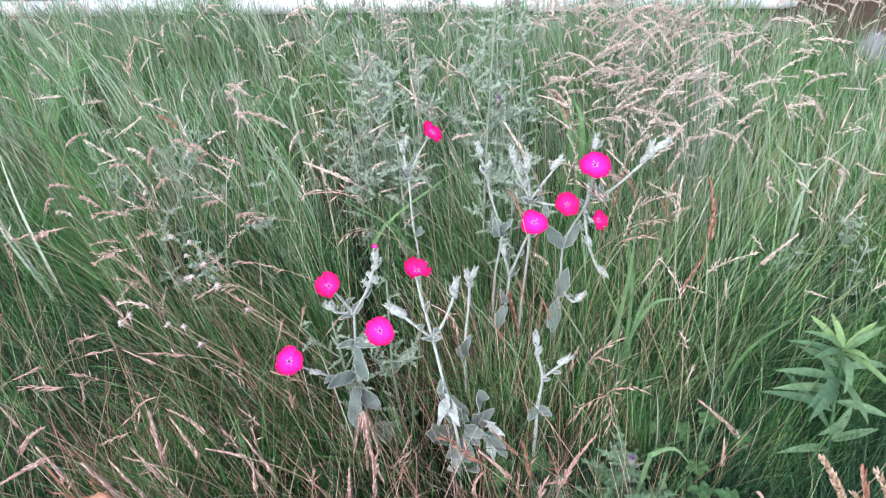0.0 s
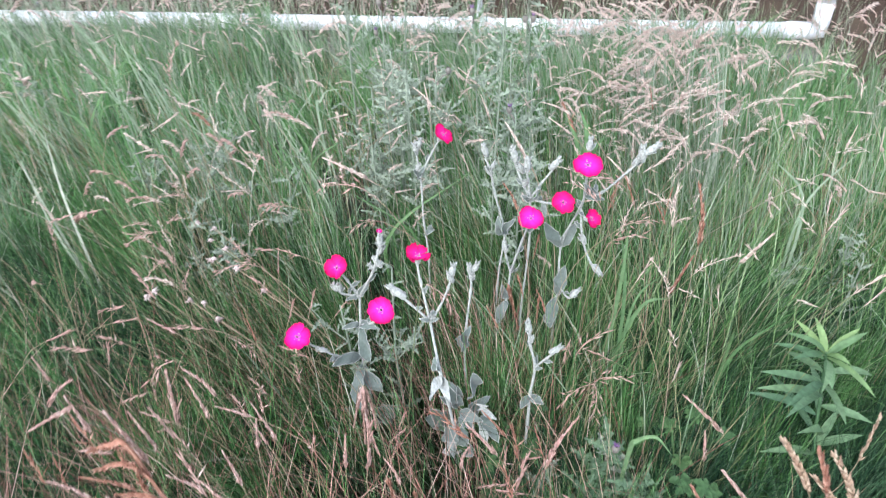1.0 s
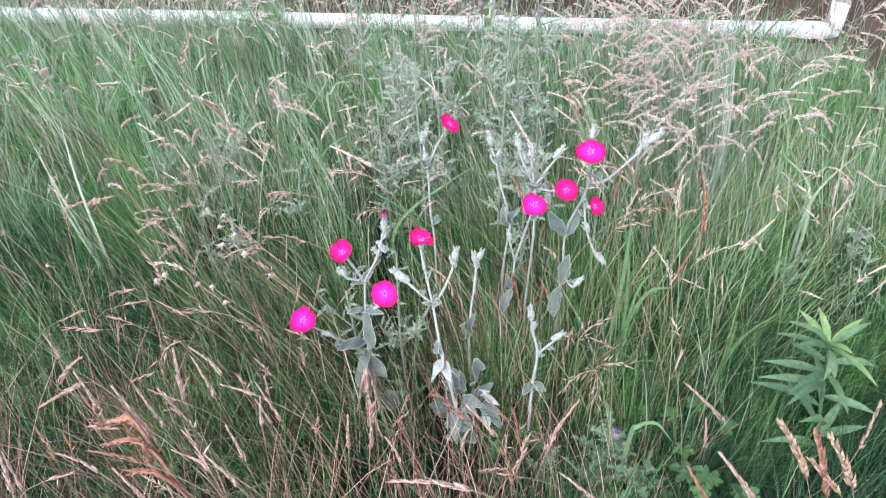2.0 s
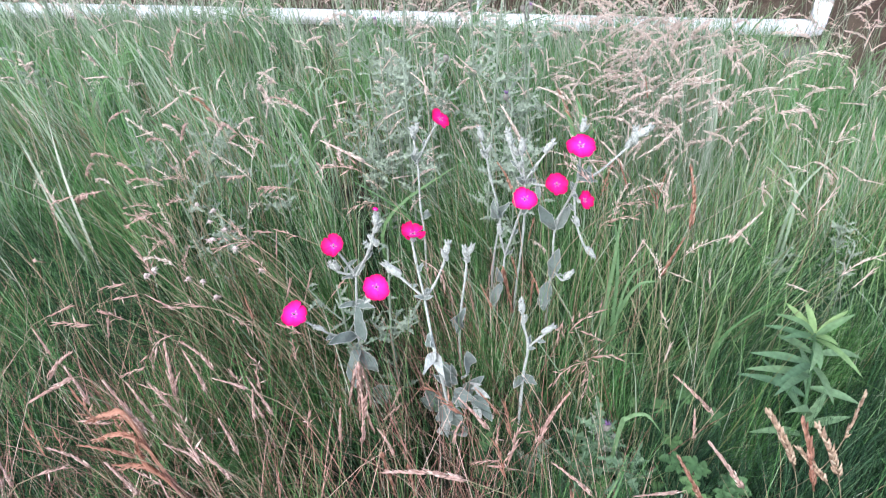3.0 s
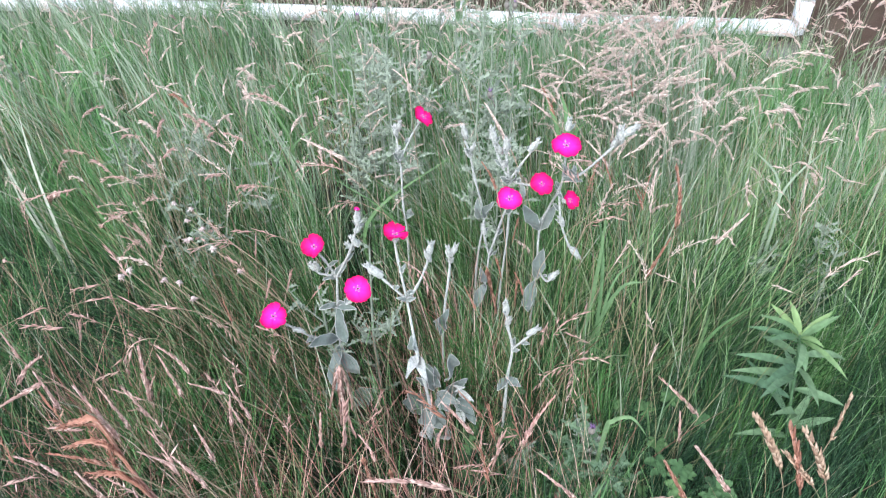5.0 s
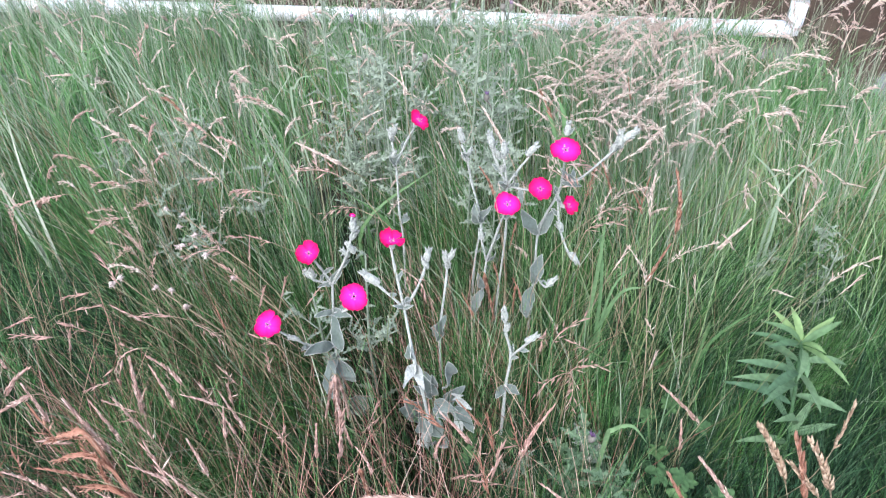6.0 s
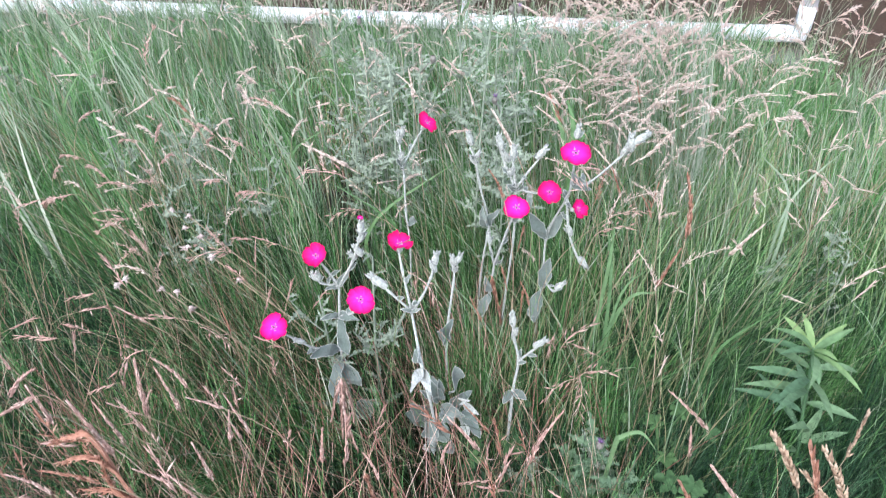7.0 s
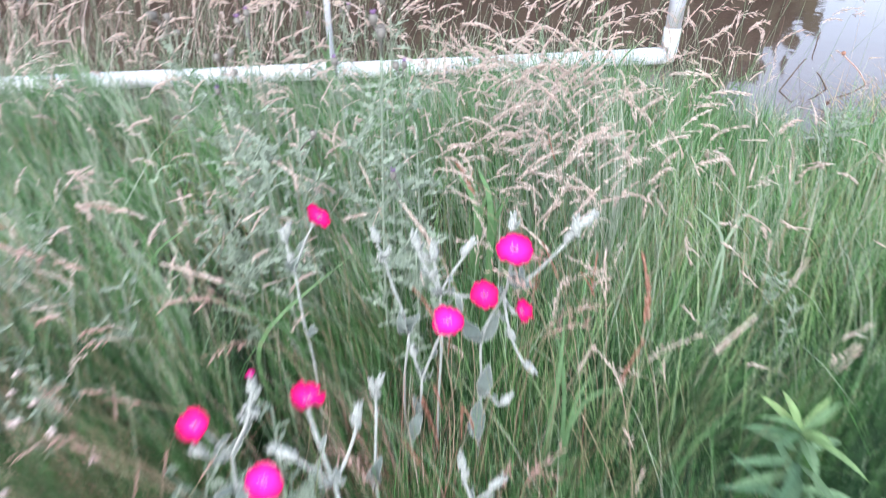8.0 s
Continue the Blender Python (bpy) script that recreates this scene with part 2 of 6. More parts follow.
def petal_material(name, stops):
    m, n, l, bs = base_material(name)
    where = n.new("ShaderNodeTexCoord")
    size = n.new("ShaderNodeVectorMath")
    size.operation = "LENGTH"
    l.new(where.outputs["Object"], size.inputs[0])
    fac = n.new("ShaderNodeMapRange")
    fac.inputs["From Max"].default_value = 0.016
    l.new(size.outputs["Value"], fac.inputs["Value"])
    r = ramp(n, stops)
    l.new(fac.outputs[0], r.inputs[0])
    veins = n.new("ShaderNodeTexNoise")
    veins.inputs["Scale"].default_value = 500.0
    l.new(where.outputs["Object"], veins.inputs["Vector"])
    bump = n.new("ShaderNodeBump")
    bump.inputs["Strength"].default_value, bump.inputs["Distance"].default_value = 0.3, 0.0006
    l.new(veins.outputs["Fac"], bump.inputs["Height"])
    l.new(bump.outputs[0], bs.inputs["Normal"])
    l.new(r.outputs[0], bs.inputs["Base Color"])
    bs.inputs["Roughness"].default_value = 0.7
    bs.inputs["Specular IOR Level"].default_value = 0.15
    tr = n.new("ShaderNodeBsdfTranslucent")
    l.new(r.outputs[0], tr.inputs["Color"])
    both = n.new("ShaderNodeMixShader")
    both.inputs[0].default_value = 0.35
    l.new(bs.outputs[0], both.inputs[1])
    l.new(tr.outputs[0], both.inputs[2])
    l.new(both.outputs[0], n["Material Output"].inputs["Surface"])
    return m


def plastic_material():
    m, n, l, bs = base_material("white_pvc")
    where = n.new("ShaderNodeTexCoord")
    dirt = n.new("ShaderNodeTexNoise")
    dirt.inputs["Scale"].default_value, dirt.inputs["Detail"].default_value = 9.0, 6.0
    l.new(where.outputs["Object"], dirt.inputs["Vector"])
    r = ramp(n, [(0.3, (0.68, 0.68, 0.67)), (0.5, (0.74, 0.78, 0.84)), (1.0, (0.77, 0.81, 0.88))])
    l.new(dirt.outputs["Fac"], r.inputs[0])
    specks = n.new("ShaderNodeTexNoise")
    specks.inputs["Scale"].default_value = 80.0
    l.new(where.outputs["Object"], specks.inputs["Vector"])
    cut = ramp(n, [(0.3, (0.55, 0.5, 0.42)), (0.36, (1, 1, 1))])
    l.new(specks.outputs["Fac"], cut.inputs[0])
    mul = n.new("ShaderNodeMix")
    mul.data_type, mul.blend_type = "RGBA", "MULTIPLY"
    mul.inputs["Factor"].default_value = 0.7
    l.new(r.outputs[0], mul.inputs["A"])
    l.new(cut.outputs[0], mul.inputs["B"])
    l.new(mul.outputs["Result"], bs.inputs["Base Color"])
    bs.inputs["Roughness"].default_value = 0.38
    return m


def water_material():
    m, n, l, bs = base_material("muddy_water")
    geo = n.new("ShaderNodeNewGeometry")
    silt = n.new("ShaderNodeTexNoise")
    silt.inputs["Scale"].default_value, silt.inputs["Detail"].default_value = 1.3, 5.0
    l.new(geo.outputs["Position"], silt.inputs["Vector"])
    r = ramp(n, [(0.3, (0.072, 0.05, 0.038)), (0.7, (0.098, 0.069, 0.053))])
    l.new(silt.outputs["Fac"], r.inputs[0])
    l.new(r.outputs[0], bs.inputs["Base Color"])
    ripple = n.new("ShaderNodeTexNoise")
    ripple.inputs["Scale"].default_value, ripple.inputs["Detail"].default_value = 7.0, 3.0
    l.new(geo.outputs["Position"], ripple.inputs["Vector"])
    bump = n.new("ShaderNodeBump")
    bump.inputs["Strength"].default_value, bump.inputs["Distance"].default_value = 0.06, 0.01
    l.new(ripple.outputs["Fac"], bump.inputs["Height"])
    l.new(bump.outputs[0], bs.inputs["Normal"])
    bs.inputs["Roughness"].default_value = 0.04
    bs.inputs["IOR"].default_value = 1.75
    return m


def soil_material():
    m, n, l, bs = base_material("turf_soil")
    geo = n.new("ShaderNodeNewGeometry")
    big = n.new("ShaderNodeTexNoise")
    big.inputs["Scale"].default_value, big.inputs["Detail"].default_value = 0.9, 8.0
    l.new(geo.outputs["Position"], big.inputs["Vector"])
    r = ramp(n, [(0.3, (0.022, 0.017, 0.013)), (0.5, (0.02, 0.022, 0.012)), (0.7, (0.032, 0.036, 0.018))])
    l.new(big.outputs["Fac"], r.inputs[0])
    thatch = n.new("ShaderNodeTexNoise")
    thatch.inputs["Scale"].default_value, thatch.inputs["Detail"].default_value = 90.0, 6.0
    l.new(geo.outputs["Position"], thatch.inputs["Vector"])
    dry = n.new("ShaderNodeMix")
    dry.data_type = "RGBA"
    dry.inputs["B"].default_value = (0.06, 0.045, 0.03, 1)
    cut = n.new("ShaderNodeMapRange")
    cut.inputs["From Min"].default_value, cut.inputs["From Max"].default_value = 0.52, 0.7
    l.new(thatch.outputs["Fac"], cut.inputs["Value"])
    l.new(cut.outputs[0], dry.inputs["Factor"])
    l.new(r.outputs[0], dry.inputs["A"])
    l.new(dry.outputs["Result"], bs.inputs["Base Color"])
    bump = n.new("ShaderNodeBump")
    bump.inputs["Strength"].default_value, bump.inputs["Distance"].default_value = 0.6, 0.01
    l.new(thatch.outputs["Fac"], bump.inputs["Height"])
    l.new(bump.outputs[0], bs.inputs["Normal"])
    bs.inputs["Roughness"].default_value = 0.95
    return m


PETAL = petal_material("magenta_petal", [(0.0, (0.78, 0.2, 0.56)), (0.22, (0.75, 0.03, 0.46)), (0.62, (0.7, 0.014, 0.3)), (0.88, (0.66, 0.008, 0.17)), (1.0, (0.55, 0.005, 0.08))])
PETAL_RED = petal_material("crimson_petal", [(0.0, (0.78, 0.14, 0.46)), (0.25, (0.74, 0.018, 0.31)), (0.65, (0.7, 0.01, 0.185)), (1.0, (0.58, 0.006, 0.085))])
PVC, WATER, SOIL = plastic_material(), water_material(), soil_material()

# ---- ground, pond ----
WATER_Z = -0.03


def shore(x):
    """The y at which the near bank meets the water."""
    return 2.0 - 0.5 * smooth(0.55, 1.35, x) - 0.25 * smooth(1.6, 6.0, x) + 0.03 * math.sin(5 * x) + 0.2 * smooth(-1.0, -6.0, x)


def ground_z(x, y):
    d = y - shore(x)
    land = 0.02 + 0.018 * noise.noise((x * 2.3, y * 2.3, 0)) + 0.25 * smooth(-3, -40, y)
    if d < 0.6:
        z = land * (1 - smooth(-0.9, 0.0, d)) + (WATER_Z + 0.004) * smooth(-0.9, 0.0, d)
        z -= 0.12 * smooth(-0.02, 0.6, d)
    else:
        z = WATER_Z - 0.116
    z -= 0.5 * smooth(0.6, 3.0, d)
    z += 1.6 * smooth(8.0, 11.0, y) + 0.8 * smooth(11.0, 60.0, y)
    return z


def spread(near, step, far):
    out = list(np.arange(-near, near + step / 2, step))
    edge, gap = near, step
    while edge < far:
        gap *= 1.35
        edge += gap
        out = [-edge, *out, edge]
    return [float(v) for v in out]


def build_ground():
    xs, ys = spread(2.6, 0.06, 600), [v + 0.8 for v in spread(2.2, 0.06, 600)]
    g = Geo()
    g.sheet([[Vector((x, y, ground_z(x, y))) for x in xs] for y in ys])
    ob = new("ground", g.mesh("ground"))
    ob.data.materials.append(SOIL)
    tagged(ob, "dark earth bank under rough meadow grass", "ground", kind="structure")


def build_water():
    g = Geo()
    xs, ys = spread(3.0, 0.5, 60), list(np.arange(1.0, 10.6, 0.4))
    g.sheet([[Vector((x, float(y), WATER_Z)) for x in xs] for y in ys])
    ob = new("water", g.mesh("water"))
    ob.data.materials.append(WATER)
    tagged(ob, "still brown muddy pond water reflecting pale sky", "water", kind="structure")


build_ground()
build_water()


# ---- white plastic pipe frame at the water's edge ----
def build_pipe_frame():
    y0, z0, r = 2.197, 0.006, 0.0245
    base = Vector((0, y0, z0))
    ob = thing("pipe_frame", base, "white plastic pipe frame lying along the pond's edge", "pipe frame")

    def piece(name, pts, rad, n=20, label=""):
        g = Geo()
        g.tube([Vector(p) for p in pts], rad, n)
        return part(name, g.mesh(name), PVC, ob, label)

    piece("bottom_pipe", [(-2.6, 0, 0), (-1.0, 0, 0.002), (0.2, 0, -0.001), (0.99, 0, 0)], r)
    elbow = [(0.955, 0, 0), (0.956, 0, 0), (1.036, 0, 0), (1.0515, 0, 0.0035), (1.055, 0, 0.019), (1.055, 0, 0.089), (1.055, 0, 0.09)]
    piece("elbow", elbow, [r + 0.0005, r + 0.0022, r + 0.0022, 1.28 * r, r + 0.0022, r + 0.0022, r + 0.0005], label="white elbow fitting")
    piece("post", [(1.055, 0, 0.07), (1.055, 0, 0.4), (1.053, 0, 0.72)], r)
    piece("thin_post", [(-0.012, 0, 0.01), (-0.013, 0, 0.4), (-0.01, 0, 0.72)], 0.009, 14)
    piece("tee", [(-0.05, 0, 0), (-0.049, 0, 0), (0.025, 0, 0), (0.026, 0, 0)], [r, r + 0.003, r + 0.003, r], label="white tee fitting")
    piece("tee", [(-0.012, 0, 0.015), (-0.012, 0, 0.042), (-0.012, 0, 0.043)], [0.013, 0.013, 0.009], 14)
    piece("post", [(-1.745, 0, 0.01), (-1.747, 0, 0.4), (-1.745, 0, 0.72)], r)
    piece("tee", [(-1.795, 0, 0), (-1.794, 0, 0), (-1.696, 0, 0), (-1.695, 0, 0)], [r, r + 0.004, r + 0.004, r])


build_pipe_frame()


# ---- rose campions: woolly stems, felted leaves, magenta flowers ----
def petal_mesh(width, length, cup, wobble, seed):
    r = random.Random(seed)
    g, rows = Geo(), []
    notch = r.uniform(0.0, 0.12)
    ph = r.uniform(0, 6.28)
    for k in range(9):
        t = k / 8
        row = []
        for c in (-1, -0.8, -0.6, -0.4, -0.2, 0, 0.2, 0.4, 0.6, 0.8, 1):
            w = width * 0.5 * (0.16 + 0.84 * math.sin(min(1.0, t * 1.15) * math.pi * 0.5) ** 1.3) * (1 - 0.25 * max(0.0, t - 0.75) * 4 * 0.6)
            rad = length * t * (1 - (0.16 * c * c + notch * (1 - abs(c)) ** 2) * t) * (1 + (0.03 * math.sin(8 * c + ph) + 0.02 * math.sin(17 * c + 2 * ph)) * t ** 4)
            z = cup * length * t * t + wobble * math.sin(3.1 * c + 5 * t + seed) * t + 0.0009 * c * t + 0.0005 * math.sin(9 * c + ph) * t ** 3
            row.append(Vector((c * w, 0.0012 + rad, z)))
        rows.append(row)
    g.sheet(rows)
    return g.mesh("petal")


PETALS = [petal_mesh(0.0182, 0.0152, 0.06, 0.0007, 1), petal_mesh(0.0188, 0.0148, 0.02, 0.001, 2), petal_mesh(0.018, 0.0154, 0.1, 0.0008, 3)]
CUPPED = [petal_mesh(0.0175, 0.0142, 0.3, 0.0012, 4), petal_mesh(0.0178, 0.0146, 0.4, 0.0012, 5)]
RED_PETALS, RED_CUPPED = [me.copy() for me in PETALS], [me.copy() for me in CUPPED]
for me in PETALS + CUPPED:
    me.materials.append(PETAL)
for me in RED_PETALS + RED_CUPPED:
    me.materials.append(PETAL_RED)


def calyx_mesh(length, width, open_end, seed=1):
    """A ribbed, crumpled woolly calyx along z, its mouth at the origin, with five pointed teeth."""
    r = random.Random(seed)
    g, n = Geo(), 20
    rows = []
    for k in range(9):
        t = k / 8
        w = width * 0.5 * (0.3 + 0.7 * math.sin(math.pi * (0.1 + 0.62 * t)) ** 0.9) * (1.0 if open_end else 1 - 0.45 * smooth(0.6, 1.0, t))
        ring = [r.uniform(0.86, 1.12) for j in range(n)]
        row = []
        for j in range(n + 1):
            a = 2 * math.pi * j / n
            rr = w * (1 + (0.13 if j % 2 else -0.1)) * ring[j % n]
            row.append(Vector((rr * math.cos(a), rr * math.sin(a), -length * (1 - t))))
        rows.append(row)
    g.sheet(rows)
    for j in range(5):
        a = 2 * math.pi * j / 5 + r.uniform(-0.2, 0.2)
        d = Vector((math.cos(a), math.sin(a), 0))
        g.spikelet(d * width * (0.34 if open_end else 0.2) - Vector((0, 0, 0.003)), d * r.uniform(-0.1, 0.55) + UP, r.uniform(0.005, 0.0075), 0.0026)
    return g.mesh("calyx")


CALYX = calyx_mesh(0.013, 0.0075, True)
BUDS = [calyx_mesh(0.014, 0.0058, False, k) for k in (2, 3, 4)]
CALYX.materials.append(WOOLLY)
for me in BUDS:
    me.materials.append(WOOLLY)


def corona_mesh():
    g = Geo()
    for j in range(10):
        a = 2 * math.pi * j / 10
        g.spikelet(Vector((0.001 * math.cos(a), 0.001 * math.sin(a), 0.0006)), Vector((0.5 * math.cos(a), 0.5 * math.sin(a), 1)), 0.0016, 0.0006)
    return g.mesh("corona")


CORONA = corona_mesh()
CORONA.materials.append(PETAL)


def add_flower(ob, base, centre, faces, size=1.0, cupped=False, red=False):
    m = align(Vector(centre) - base, faces, size, uni(0, 6))
    fl = part("flower", CALYX, WOOLLY, ob, "magenta five-petalled flower on a woolly calyx")
    fl.matrix_local = m
    kinds = (RED_CUPPED if cupped else RED_PETALS) if red else CUPPED if cupped else PETALS
    for j in range(5):
        me = kinds[j % len(kinds)]
        pe = part("petal", me, PETAL, fl)
        pe.matrix_local = Matrix.Rotation(2 * math.pi * j / 5 + uni(-0.08, 0.08), 4, "Z") @ Matrix.Translation((0, 0, 0.0005 + 0.0002 * (j % 3))) @ Matrix.Rotation(uni(-0.14, 0.14), 4, "X") @ Matrix.Diagonal((uni(0.92, 1.06), uni(0.9, 1.06), 1, 1))
    co = part("corona", CORONA, PETAL, fl)
    co.scale = (0.15, 0.15, 0.2)
    co.location = (0, 0, 0.0006)


def add_bud(ob, base, tip, way, size=1.0):
    b = part("bud", rng.choice(BUDS), WOOLLY, ob)
    b.matrix_local = align(Vector(tip) - base, way, size, uni(0, 6))
    foot = Vector(tip) - Vector(way).normalized() * 0.014 * size
    for k in range(2):
        a = uni(0, 6.28)
        add_leaf(ob, base, foot, foot + (Vector((math.cos(a), math.sin(a), 0)) * 0.8 + Vector(way).normalized()) * uni(0.005, 0.009), 0.0032)


def add_leaf(ob, base, root, tip, width, round_tip=False, mat=None):
    g = Geo()
    face = Vector((uni(-0.5, 0.5), uni(-0.9, -0.3), uni(0.5, 1.0)))
    if round_tip:
        g.leaf(Vector(root) - base, Vector(tip) - base, width, face, uni(0.05, 0.2), uni(0.15, 0.5), rows=14, peak=0.6, wave=0.5, blunt=0.7, ragged=0.08)
    else:
        g.leaf(Vector(root) - base, Vector(tip) - base, width, face, uni(-0.04, 0.16), uni(0.35, 0.8), rows=12, peak=0.4, wave=0.45, ragged=0.09)
    # the thick pale rim of wool round the leaf
    n, count = len(g.f), len(g.v) // 5
    for c in (0, 4):
        g.tube([g.v[5 * k + c].copy() for k in range(count)], 0.00032, 4)
    me = g.mesh("leaf")
    me.materials.append(mat or FELT)
    me.materials.append(WOOLLY)
    for p in me.polygons[n:]:
        p.material_index = 1
    part("leaf", me, FELT, ob)


def add_stem(ob, base, pts, r0, r1):
    g = Geo()
    line = curve_through([Vector(p) - base for p in pts], 5)
    n = len(line) - 1
    g.tube(line, [r0 + (r1 - r0) * k / n + (0.0005 if k % 5 == 0 and 0 < k < n else 0) for k in range(n + 1)], 7)
    part("stem", g.mesh("stem"), WOOLLY, ob)


def campion(stems, flowers=(), buds=(), leaves=(), label=""):
    root = Vector(stems[0][0])
    root.z = ground_z(root.x, root.y) - 0.004
    base = root.copy()
    ob = thing("rose_campion", base, label or "rose campion with woolly silver stems and magenta flowers", "flowering plant", "rose campions")
    for k, pts in enumerate(stems):
        pts = [tuple(root), *pts] if k == 0 else pts
        add_stem(ob, base, pts, (0.0018 if root.y < 0.58 else 0.0013) if k == 0 else 0.0013, 0.0013 if k == 0 else 0.0011)
    for row in flowers:
        add_flower(ob, base, *row)
    for tip, way, size in buds:
        add_bud(ob, base, tip, way, size * 1.15)
    for root_, tip, width, *woolly in leaves:
        add_leaf(ob, base, root_, tip, width * 0.68, width > 0.0195, WOOLLY if woolly else FELT)
    for pts in stems[1:]:
        for k in range(2):
            a = uni(0, 6.28)
            p = Vector(pts[0]) * 0.35 + Vector(pts[1]) * 0.65 if k else Vector(pts[0])
            add_leaf(ob, base, p, p + Vector((math.cos(a), math.sin(a), uni(0.2, 1.0))) * uni(0.007, 0.012), 0.0042)
    return ob


def build_campions():
    # three flowers on one tall stem
    campion(
        [[(-0.089, 0.53, 0.06), (-0.093, 0.51, 0.183), (-0.09, 0.505, 0.255), (-0.087, 0.502, 0.3)],
         [(-0.094, 0.508, 0.2), (-0.117, 0.49, 0.219), (-0.129, 0.475, 0.244), (-0.143, 0.462, 0.268)],
         [(-0.09, 0.505, 0.255), (-0.07, 0.482, 0.282), (-0.057, 0.458, 0.32)],
         [(-0.087, 0.502, 0.3), (-0.098, 0.501, 0.322), (-0.105, 0.5, 0.335)],
         [(-0.087, 0.502, 0.3), (-0.103, 0.495, 0.309), (-0.107, 0.49, 0.32)],
         [(-0.087, 0.502, 0.3), (-0.069, 0.495, 0.34), (-0.06, 0.49, 0.372), (-0.057, 0.486, 0.384)]],
        flowers=[((-0.147, 0.457, 0.279), (-0.05, -0.38, 0.9), 0.93, False), ((-0.054, 0.449, 0.33), (0.1, -0.66, 0.65), 0.85, False),
                 ((-0.106, 0.496, 0.343), (-0.25, -0.5, 0.55), 0.84, True, True), ((-0.0565, 0.4855, 0.399), (0.1, -0.1, 1), 0.2, True)],
        buds=[((-0.104, 0.486, 0.33), (0, -0.4, 1), 0.9), ((-0.111, 0.49, 0.326), (-0.5, -0.2, 1), 0.8), ((-0.056, 0.485, 0.396), (0.1, -0.1, 1), 1.0),
              ((-0.066, 0.494, 0.36), (-0.5, -0.1, 1), 0.9), ((-0.071, 0.493, 0.352), (-0.4, -0.4, 1), 0.8), ((-0.055, 0.49, 0.378), (0.5, -0.2, 1), 0.8), ((-0.131, 0.468, 0.252), (-0.6, -0.4, 0.6), 0.8)],
        leaves=[((-0.094, 0.508, 0.202), (-0.118, 0.468, 0.226), 0.02), ((-0.093, 0.51, 0.19), (-0.087, 0.455, 0.17), 0.026), ((-0.093, 0.51, 0.19), (-0.068, 0.487, 0.166), 0.024),
                ((-0.09, 0.505, 0.257), (-0.078, 0.478, 0.225), 0.02), ((-0.09, 0.505, 0.256), (-0.064, 0.482, 0.272), 0.014), ((-0.09, 0.505, 0.256), (-0.108, 0.49, 0.262), 0.011),
                ((-0.087, 0.502, 0.3), (-0.1, 0.49, 0.304), 0.008), ((-0.087, 0.502, 0.3), (-0.074, 0.5, 0.324), 0.012), ((-0.117, 0.49, 0.22), (-0.122, 0.474, 0.226), 0.009),
                ((-0.088, 0.525, 0.08), (-0.05, 0.5, 0.13), 0.03), ((-0.088, 0.525, 0.075), (-0.062, 0.485, 0.11), 0.028)],
        label="rose campion with three magenta flowers and felted grey leaves")
    # the forked stem before it, one half-open flower
    campion(
        [[(0.02, 0.47, 0.1), (0.013, 0.425, 0.23), (0.007, 0.412, 0.286), (-0.006, 0.451, 0.317)],
         [(-0.006, 0.451, 0.317), (-0.016, 0.468, 0.354), (-0.02, 0.477, 0.37)],
         [(-0.006, 0.451, 0.317), (-0.028, 0.459, 0.333), (-0.036, 0.46, 0.341)],
         [(-0.006, 0.451, 0.317), (0.003, 0.459, 0.327), (0.012, 0.465, 0.349), (0.014, 0.468, 0.36)]],
        flowers=[((-0.019, 0.479, 0.376), (0.05, -0.12, 0.95), 0.8, True, True)],
        buds=[((-0.046, 0.46, 0.351), (-0.85, 0.05, 0.7), 1.25), ((0.017, 0.47, 0.374), (0.2, 0.1, 1), 0.95), ((0.012, 0.466, 0.366), (-0.3, -0.2, 1), 0.85)],
        leaves=[((0.007, 0.412, 0.286), (0.003, 0.413, 0.306), 0.012), ((0.008, 0.412, 0.283), (0.018, 0.395, 0.262), 0.014), ((0.009, 0.412, 0.282), (0.0, 0.38, 0.28), 0.014, True),
                ((0.01, 0.413, 0.276), (0.019, 0.38, 0.28), 0.013, True), ((-0.006, 0.451, 0.317), (-0.016, 0.445, 0.324), 0.006), ((-0.006, 0.451, 0.317), (0.004, 0.447, 0.324), 0.006)],
        label="rose campion with a forked stem and one half-open flower")
